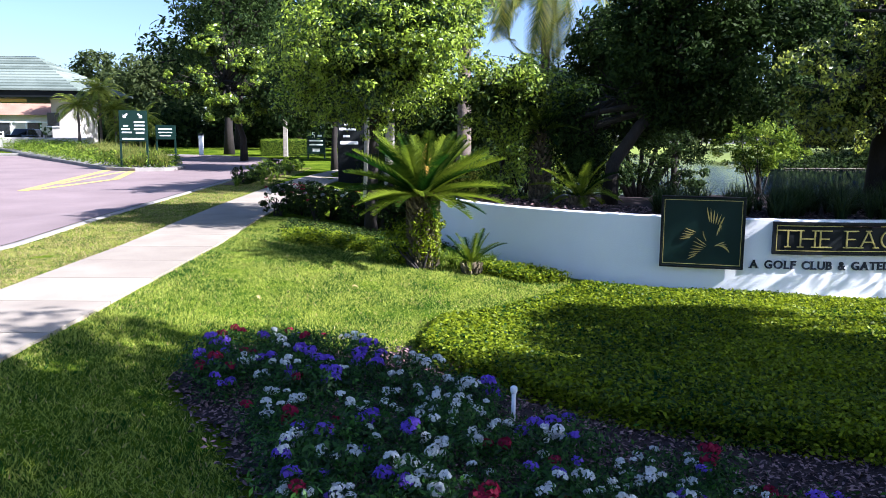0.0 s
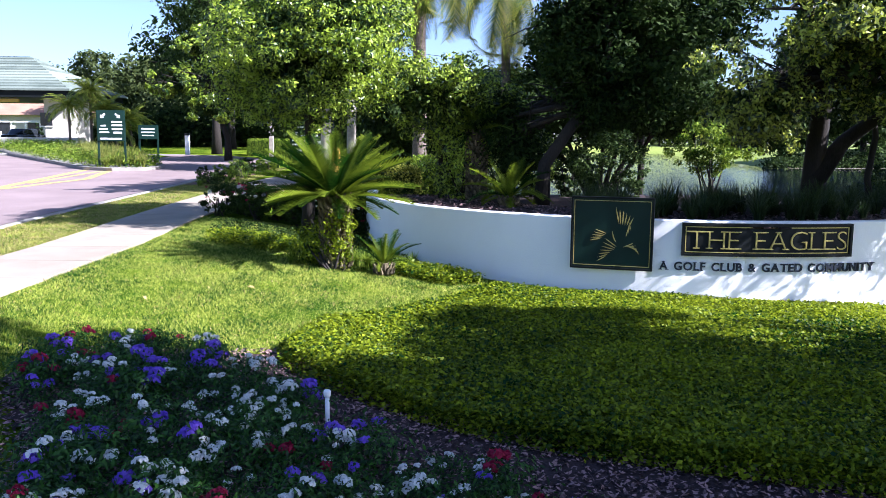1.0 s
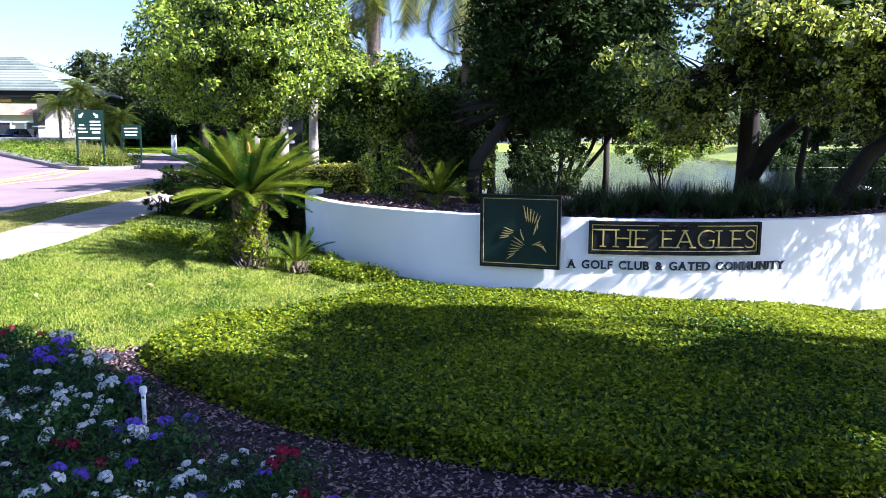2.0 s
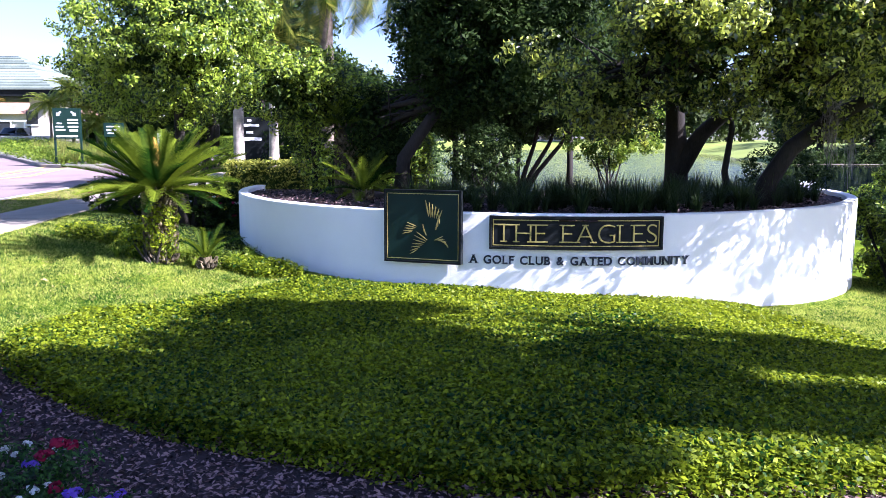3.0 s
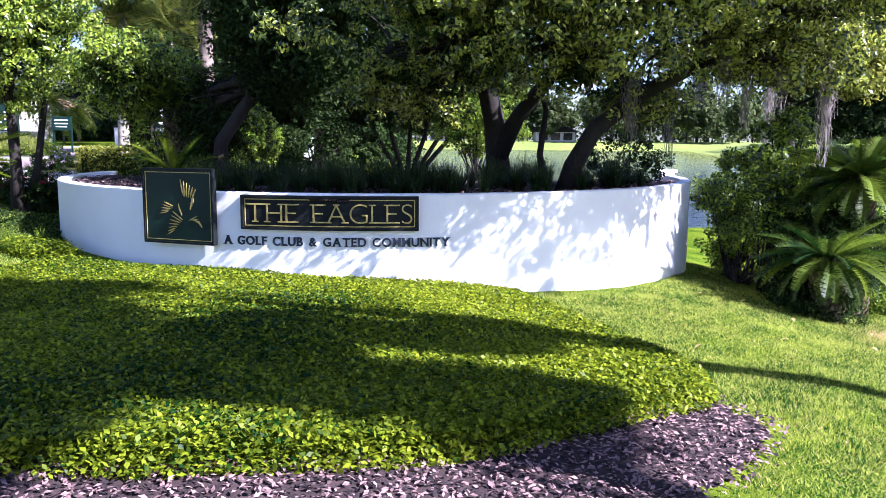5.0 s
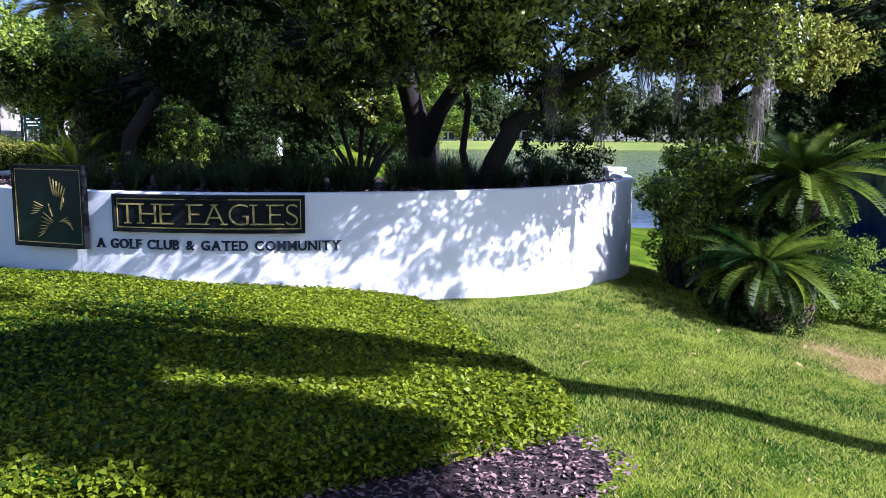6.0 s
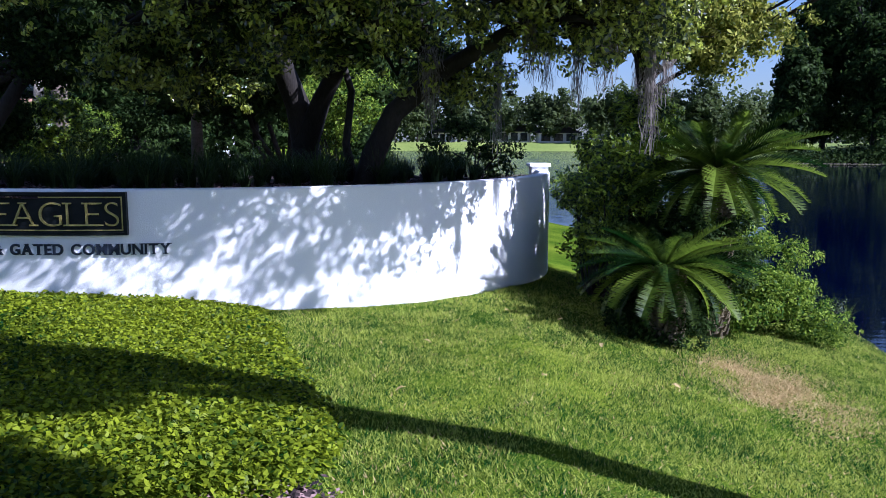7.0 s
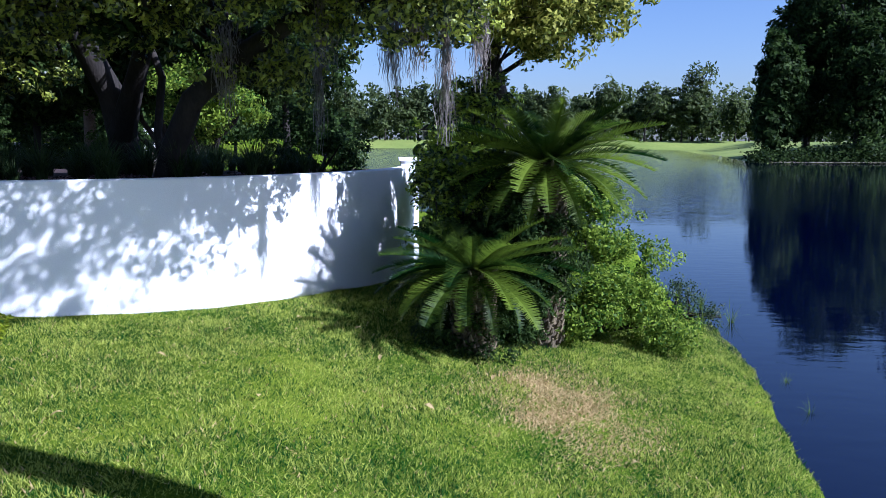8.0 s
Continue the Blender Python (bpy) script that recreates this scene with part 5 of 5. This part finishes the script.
kiosk = thing("notice_board", "tall black notice box with white lines of writing", "notice board", pose(-3.13, 30.0, H(-3.13, 30.0), 0, 0, 6))
part("cabinet", box("cabinet", M_BLACK, 1.02, 0.4, 2.3, 0.02, (0, 0, 1.15)), kiosk)
bars(kiosk, [(-0.2, 2.18, 0.15, 0.08), (-0.15, 2.0, 0.6, 0.09), (-0.2, 1.74, 0.25, 0.08), (-0.1, 1.5, 0.66, 0.12)], 0.6, -0.207, M_WHITE)

post = thing("wooden_post", "pale square timber post with a carved top", "post", pose(-9.0, 50.0, H(-9.0, 50.0)))
part("shaft", box("shaft", M_PALEBARK, 0.26, 0.26, 2.6, 0.02, (0, 0, 1.3)), post)
v, f = tube([(0, 0, 2.55), (0.0, 0, 2.7), (0, 0, 2.82), (0, 0, 2.98), (0, 0, 3.15)], [0.15, 0.09, 0.15, 0.10, 0.02], 10)
part("finial", mesh_of("finial", v, f, M_PALEBARK, True), post)
bol = thing("bollard", "short white post beside the drive", "bollard", pose(-14.2, 50.0, H(-14.2, 53.0)))
part("shaft", box("shaft", M_WHITE, 0.25, 0.25, 1.2, 0.02, (0, 0, 0.6)), bol)
part("cap", box("cap", M_BLACK, 0.3, 0.3, 0.12, 0.02, (0, 0, 1.25)), bol)

# gatehouse: hipped green tile roof on posts, wall and window
gh = thing("gatehouse", "gatehouse with a hipped green tile roof over the lanes", "building", pose(-38.3, 66.0, H(-33, 66.0)))
RX, RY, EAVE, RIDGE = 12.0, 5.5, 4.3, 7.2
fascia = box("fascia", M_BLACK, RX * 2, RY * 2, 0.5, 0.02, (0, 0, EAVE - 0.3))
part("fascia", fascia, gh)
part("soffit_band", box("soffit_band", M_YELLOW, RX * 2 - 5, 0.2, 0.25, 0.01, (-1.5, -RY + 1.0, EAVE - 0.75)), gh, "yellow clearance band")
roof = part("roof", box("roof", M_ROOF, RX * 2 - 0.2, RY * 2 - 0.2, 0.1, 0.01, (0, 0, EAVE)), gh)
COURSES = 12
for c in range(COURSES):
    q0, q1 = c / COURSES, (c + 1.15) / COURSES
    bm = bmesh.new()
    for q, dz in ((q0, 0.10), (q1, 0.0)):
        hx, hy = RX * 1.03 - RY * q, RY * 1.03 * (1 - q) + 0.02
        for sx, sy in ((-1, -1), (1, -1), (1, 1), (-1, 1)):
            bm.verts.new((sx * hx, sy * hy, EAVE + (RIDGE - EAVE) * q + dz))
    for k in range(4):
        bm.verts.ensure_lookup_table()
        bm.faces.new((bm.verts[k], bm.verts[(k + 1) % 4], bm.verts[4 + (k + 1) % 4], bm.verts[4 + k]))
    hx, hy = RX * 1.03 - RY * q0, RY * 1.03 * (1 - q0) + 0.02
    lip = [bm.verts.new((sx * hx, sy * hy, EAVE + (RIDGE - EAVE) * q0 - 0.05)) for sx, sy in ((-1, -1), (1, -1), (1, 1), (-1, 1))]
    bm.verts.ensure_lookup_table()
    for k in range(4):
        bm.faces.new((lip[k], lip[(k + 1) % 4], bm.verts[(k + 1) % 4], bm.verts[k]))
    part("tile_course", bm_mesh("tile_course", bm, M_ROOF), roof)
part("wall", box("wall", M_CREAM, 1.9, 4.0, EAVE - 0.4, 0.03, (RX - 1.7, -1.5, (EAVE - 0.4) / 2)), gh)
for x in (-9.5, -3.0):
    part("pillar", box("pillar", M_CREAM, 0.7, 0.7, EAVE - 0.4, 0.03, (x, -RY + 1.2, (EAVE - 0.4) / 2)), gh)
win = part("window", box("window", M_GLASSDARK, 0.9, 0.06, 1.0, 0.01, (RX - 2.5, -3.52, 2.2)), gh)
part("frame", box("frame", M_WHITE, 1.1, 0.05, 0.1, 0.01, (RX - 2.5, -3.56, 1.64)), win)
part("planter", box("planter", M_CREAM, 7.0, 1.6, 0.9, 0.05, (RX - 2.0, -RY - 1.0, 0.35)), gh)
for i, (x, y, h, n) in enumerate(((-24.6, 57.0, 2.9, 24), (-23.4, 57.8, 4.0, 28), (-22.2, 57.4, 2.7, 24), (-20.7, 58.0, 2.0, 26), (-21.4, 57.2, 1.4, 20))):
    tall_palm(x, y, H(x, y) + 0.2, h, 0.09, "small feathery palm by the gatehouse", n + 12, 1.9, (1.2, 1.6, 2.0), 170 + i, "pygmy_date_palm", M_YOUNGPALM)
# house glimpsed past the gate
for i, (x, y) in enumerate(((-46.0, 95.0), (-62.0, 100.0))):
    hs = thing("house", "pale house beyond the gate with a tiled roof", "house", pose(x, y, H(x, y), 0, 0, 6))
    part("wall", box("wall", M_CREAM, 13, 8, 3.2, 0.05, (0, 0, 1.6)), hs)
    part("terrace_screen", box("terrace_screen", M_WHITE, 12, 0.1, 0.12, 0.01, (0, -6.0, 2.3)), hs, "white screen rail")
    for k in range(9):
        part("screen_post", box("screen_post", M_WHITE, 0.1, 0.1, 2.3, 0.01, (-6.0 + 1.5 * k, -6.0, 1.15)), hs)
    bm = box_bm(14.5, 9.5, 2.2, 0, (0, 0, 4.2))
    for v in bm.verts:
        if v.co.z > 4.5:
            v.co.x *= 0.45
            v.co.y *= 0.05
    part("roof", bm_mesh("roof", bm, M_TERRACOTTA), hs)
    for k in range(4):
        w = part("window", box("window", M_GLASSDARK, 1.3, 0.08, 1.8, 0.01, (-4.8 + 3.2 * k, -4.02, 1.5)), hs)
        part("frame", box("frame", M_WHITE, 1.5, 0.06, 0.12, 0.01, (-4.8 + 3.2 * k, -4.04, 2.46)), w)


# white rail fence and a parked car beyond the gate
fence = thing("rail_fence", "white rail fence beyond the gate lanes", "fence", pose(-44.5, 78.0, H(-44.5, 78.0)))
for k in range(8):
    part("post", box("post", M_WHITE, 0.12, 0.12, 1.3, 0.01, (-3.85 + 1.1 * k, 0, 0.65)), fence)
for z in (0.45, 0.85, 1.2):
    part("rail", box("rail", M_WHITE, 7.9, 0.05, 0.12, 0.01, (0, -0.08, z)), fence)
car = thing("parked_car", "dark car waiting beyond the gatehouse", "car", pose(-36.0, 73.5, H(-36.0, 73.5), 0, 0, 78))
bm = box_bm(4.4, 1.8, 0.62, 0, (0, 0, 0.68))
for v in bm.verts:
    if v.co.z > 0.7:
        v.co.x *= 0.96
        v.co.y *= 0.93
bmesh.ops.bevel(bm, geom=bm.edges[:], offset=0.09, segments=2, affect="EDGES", profile=0.6)
body = part("body", bm_mesh("body", bm, M_CAR, True), car)
bm = box_bm(2.5, 1.6, 0.55, 0, (-0.2, 0, 1.24))
for v in bm.verts:
    if v.co.z > 1.3:
        v.co.x = -0.2 + (v.co.x + 0.2) * 0.66
        v.co.y *= 0.84
bmesh.ops.bevel(bm, geom=bm.edges[:], offset=0.06, segments=2, affect="EDGES", profile=0.6)
part("cabin", bm_mesh("cabin", bm, M_GLASSDARK, True), car, "dark glazed cabin")
for sx in (-1, 1):
    part("headlight", box("headlight", M_WHITE, 0.06, 0.34, 0.14, 0.02, (2.14, 0.6 * sx, 0.76)), body)
    for wx in (-1.35, 1.35):
        v, f = tube([(wx, sx * 0.72, 0.32), (wx, sx * 0.92, 0.32)], [0.32, 0.32], 16)
        wheel = part("wheel", mesh_of("wheel", v, f, M_TYRE), car)
        v, f = tube([(wx, sx * 0.9, 0.32), (wx, sx * 0.93, 0.32)], [0.2, 0.18], 12)
        part("rim", mesh_of("rim", v, f, M_KERB), wheel)

# white utility cabinet on the bank behind the planter
cab = thing("utility_cabinet", "small white utility cabinet on a plinth with a dark panel", "cabinet", pose(0.63, 35.9, H(0.63, 35.9)))
part("plinth", box("plinth", M_CONCRETE, 0.6, 0.4, 1.0, 0.02, (0, 0, 0.5)), cab)
part("housing", box("housing", M_WHITE, 0.76, 0.5, 0.9, 0.03, (0, 0, 1.45)), cab)
part("panel", box("panel", M_GLASSDARK, 0.3, 0.04, 0.4, 0.01, (0.08, -0.26, 1.45)), cab)


# ---------------------------------------------------------------- middle-distance and far trees
def plain_tree(x, y, z, h, r, seed, mat, leaf, clumps=170, per=26, bole=0.3, name="tree", label="tall dark tree beyond the drive", group="", squash=1.0):
    rng = random.Random(seed)
    crowns = []
    for k in range(4):
        a = rng.uniform(0, 6.28)
        rr = r * rng.uniform(0.55, 0.8)
        crowns.append(((x + math.cos(a) * r * 0.4, y + math.sin(a) * r * 0.4, z + h * (bole + (0.95 - bole) * (0.3 + 0.17 * k))), (rr, rr, (h * (1 - bole)) * 0.30 * squash), clumps // 2, per, leaf, dict(clump_r=r * 0.22, hollow=0.35)))
    return tree(name, label, "tree", [([(x, y, z - 0.2), (x, y, z + h * bole * 0.6), (x + r * 0.05, y, z + h * 0.6)], 0.02 * h, 0.012 * h)], crowns, mat, limb=0.012 * h, seed=seed, group=group, branch_n=4)


for i, (x, y, h, r, m) in enumerate(((-13.2, 53.0, 15.5, 5.0, M_DARKLEAF), (-15.5, 66.0, 17.0, 7.2, M_DARKLEAF), (-11.5, 72.0, 15.0, 7.0, M_DARKLEAF), (-6.0, 62.0, 6.5, 4.5, M_FARLEAF), (-4.6, 45.0, 7.2, 3.2, M_DARKLEAF), (-1.0, 33.0, 5.4, 2.4, M_DARKLEAF), (-4.5, 36.5, 8.0, 3.2, M_DARKLEAF), (1.4, 39.0, 5.0, 2.6, M_DARKLEAF), (-1.0, 52.0, 5.6, 3.6, M_DARKLEAF), (-27.0, 84.0, 10.0, 4.5, M_FARLEAF), (-34.0, 88.0, 9.5, 4.5, M_FARLEAF), (-19.0, 88.0, 16.0, 7.0, M_FARLEAF), (-52, 112, 10, 7, M_FARLEAF), (-70, 112, 10, 7, M_FARLEAF), (-40, 110, 10, 7, M_FARLEAF))):
    plain_tree(x, y, H(x, y), h, r, 400 + i, m, 0.26 if y < 55 else 0.5, 240 if y < 55 else 170, 34 if y < 55 else 24, 0.2, "roadside_tree", "tall dense roadside tree beyond the drive", "roadside trees")
# Sunlight on these low branches is painted by a brighter leaf colour.
tree("roadside_tree", "roadside tree at the bend, sunlight put into its brighter low branches", "tree",
     [([(-10.8, 46.5, H(-10.8, 46.5) - 0.1), (-10.8, 46.5, 2.2), (-11.3, 46.7, 3.6), (-12.0, 47.0, 5.5)], 0.2, 0.1)],
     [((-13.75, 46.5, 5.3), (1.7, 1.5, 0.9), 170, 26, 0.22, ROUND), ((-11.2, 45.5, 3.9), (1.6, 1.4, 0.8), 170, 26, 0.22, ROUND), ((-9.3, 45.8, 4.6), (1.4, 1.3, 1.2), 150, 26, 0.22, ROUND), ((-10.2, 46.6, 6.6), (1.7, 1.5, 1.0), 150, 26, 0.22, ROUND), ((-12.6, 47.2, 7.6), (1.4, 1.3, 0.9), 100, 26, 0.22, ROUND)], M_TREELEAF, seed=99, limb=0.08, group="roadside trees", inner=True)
# These shrubs and evergreens carry the shade behind the oaks in dark leaf.
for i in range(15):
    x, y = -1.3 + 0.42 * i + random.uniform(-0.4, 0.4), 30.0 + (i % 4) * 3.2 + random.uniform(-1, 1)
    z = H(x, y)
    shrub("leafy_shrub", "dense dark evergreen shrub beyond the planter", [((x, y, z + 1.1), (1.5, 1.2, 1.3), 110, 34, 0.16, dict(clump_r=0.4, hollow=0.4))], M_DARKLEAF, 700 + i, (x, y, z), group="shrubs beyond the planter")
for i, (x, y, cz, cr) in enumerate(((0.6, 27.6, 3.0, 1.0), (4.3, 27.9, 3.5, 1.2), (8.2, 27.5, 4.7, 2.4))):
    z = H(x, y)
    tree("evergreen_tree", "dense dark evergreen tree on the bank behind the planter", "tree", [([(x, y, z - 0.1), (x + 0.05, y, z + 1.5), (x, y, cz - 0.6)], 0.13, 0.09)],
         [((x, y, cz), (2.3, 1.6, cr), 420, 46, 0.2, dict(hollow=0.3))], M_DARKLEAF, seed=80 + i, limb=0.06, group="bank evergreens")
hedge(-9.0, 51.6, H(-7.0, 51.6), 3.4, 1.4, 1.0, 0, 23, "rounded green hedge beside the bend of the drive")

rng = random.Random(77)
for i in range(32):
    x = -70 + i * 6.0 + rng.uniform(-2.5, 2.5)
    y = 308 + rng.uniform(-3, 14)
    h = 28 if i == 27 else rng.uniform(13, 22)
    plain_tree(x, y, H(x, y), h, h * 0.38, 500 + i, M_FARLEAF, 1.7, 100, 10, 0.14, "far_tree", "tree on the far bank of the lake", "far bank trees")
# The rightmost trees stand out of view, added to shade the bank.
for i, (x, y, h) in enumerate(((57.2, 130, 18), (66.0, 138, 24), (71, 131, 30), (80, 135, 31), (71, 150, 30), (84, 152, 31), (89, 130, 31), (98, 128, 32), (108, 131, 32), (118, 127, 33), (129, 131, 33))):
    plain_tree(x, y, H(x, y), h, h * 0.27, 560 + i, M_DARKLEAF, 0.85, 230, 34, 0.03, "shore_tree", "tall dark tree on the opposite shore", "opposite shore trees")
# wood behind both banks
def thicket(name, label, x0, x1, y0, y1, z0, tall, n, leaf, mat, seed):
    g = np.random.default_rng(seed)
    c = np.column_stack([g.uniform(x0, x1, n), g.uniform(y0, y1, n)])
    zz = tall * (0.6 + 0.4 * np.sin(c[:, 0] * 0.9 + np.sin(c[:, 0] * 0.31) * 3)) * g.random(n) ** 0.8
    c = np.column_stack([c, height(c[:, 0], c[:, 1]) + z0 + zz])
    kk = np.repeat(np.arange(n), 12)
    p = c[kk] + g.normal(0, leaf * 1.4, (len(kk), 3))
    tagged(new(name, soup(name, leaf_quads(p, np.tile((0.0, -0.5, 0.6), (len(p), 1)), leaf, g, 0.6), mat)), label, "thicket", kind="stuff")


# Dark leaf mass put where deep shade lies between the roadside trunks.
thicket("undergrowth", "dark leaf mass standing for the shade below the roadside trees", -34, 2, 74, 80, 0.0, 5.0, 2600, 0.45, M_DARKLEAF, 13)
# Dark strip laid along the bank to paint the shaded grass there.
thicket("shore_undergrowth", "dark leaf strip standing for the shaded grass of the opposite shore", 54, 150, 124, 129, 0.0, 1.3, 2600, 0.5, M_DARKLEAF, 14)
gr = np.random.default_rng(12)
n = 5200
wx = np.concatenate([gr.uniform(-420, 320, n), gr.uniform(105, 420, n // 2)])
wy = np.concatenate([gr.uniform(330, 372, n), gr.uniform(205, 250, n // 2)])
top = 17 + 5 * np.sin(wx * 0.11) + 3 * np.sin(wx * 0.37 + 1.0) + np.where(wy < 300, 10, 0)
c = np.column_stack([wx, wy, 1.0 + top * gr.random(len(wx)) ** 0.8])
k = np.repeat(np.arange(len(c)), 9)
pos = c[k] + gr.normal(0, 1.3, (len(k), 3))
tagged(new("woodland", soup("woodland", leaf_quads(pos, np.tile((0.0, -0.6, 0.6), (len(pos), 1)), 1.9, gr, 0.7), M_FARLEAF)), "belt of dark woodland beyond the lake", "woods", kind="stuff")
for i, (x, y) in enumerate(((-6.0, 318.0), (22.0, 322.0), (38.0, 316.0))):
    hs = thing("house", "pale house among trees on the far bank", "house", pose(x, y, H(x, y), 0, 0, rng.uniform(-8, 8)) @ Matrix.Diagonal((1.2 + 0.5 * i, 1.0, 1.35 + 0.2 * (i % 2), 1)), group="far bank houses")
    part("wall", box("wall", M_CREAM, 7, 5, 2.8, 0.05, (0, 0, 1.4)), hs)
    bm = box_bm(8.4, 6.4, 1.8, 0, (0, 0, 3.6))
    for v in bm.verts:
        if v.co.z > 4:
            v.co.x *= 0.5
            v.co.y *= 0.05
    part("roof", bm_mesh("roof", bm, M_BARK), hs)
    for k in range(3):
        part("window", box("window", M_GLASSDARK, 1.6, 0.08, 2.0, 0.01, (-2.2 + 2.2 * k, -2.52, 1.4)), hs)


# cart path along the opposite shore
n = 20
tagged(new("cart_path", drape("cart_path", [(56 + 5 * k, 124.6) for k in range(n)], [(56 + 5 * k, 123.2) for k in range(n)], M_CONCRETE, 0.12, 1)), "pale cart path along the opposite shore", "path", kind="structure")

# twigs and reeds standing in the shallows
reed = [clump_mesh(26, 0.55, 360 + i, M_HEDGE, 0.005, 0.8) for i in range(2)]
for i, (x, y) in enumerate(((17.9, 18.6), (18.25, 19.3), (18.0, 20.2), (18.5, 18.2), (17.75, 17.3), (18.15, 14.6), (18.0, 13.4))):
    t = thing("reed_clump", "sparse thin reeds standing in the shallow water", "reeds", pose(x, y, max(H(x, y), WATER - 0.1), 0, 0, 40 * i) @ Matrix.Scale(0.5 if i > 4 else 1.0, 4), group="shoreline reeds")
    part("tuft", reed[i % 2], t)

shrub("waterside_weed", "grey-green weeds at the edge of the water", [((17.6, 18.3, -1.3), (0.4, 0.35, 0.4), 60, 22, 0.05, dict(clump_r=0.14, hollow=0.3)), ((17.95, 17.6, -1.5), (0.25, 0.3, 0.25), 30, 20, 0.05, dict(clump_r=0.12, hollow=0.3))], M_FERN, 37, (17.6, 18.3, H(17.6, 18.3)))

# fallen leaves on the lawn
bm = bmesh.new()
for u, v, w in ((-0.5, 0, 0.012), (-0.15, 0.22, 0.03), (0.2, 0.2, 0.025), (0.5, 0, 0.0), (0.2, -0.2, 0.02), (-0.15, -0.22, 0.03)):
    bm.verts.new((u * 0.11, v * 0.11, w))
bm.faces.new(bm.verts[:])
fallen = bm_mesh("blade", bm, M_DRY)
for i, (x, y) in enumerate(((11.0, 11.3), (11.9, 13.2), (12.6, 13.2), (10.9, 9.6), (13.0, 12.2), (13.6, 11.0), (15.4, 10.6), (12.2, 10.4), (11.3, 12.4), (14.2, 12.3), (-2.6, 10.2), (-1.4, 11.0))):
    t = thing("fallen_leaf", "curled yellow-brown fallen leaf on the lawn", "leaf", pose(x, y, H(x, y) + 0.045, 8 * (i % 3), 10, 67 * i), group="fallen leaves")
    part("blade", fallen, t)
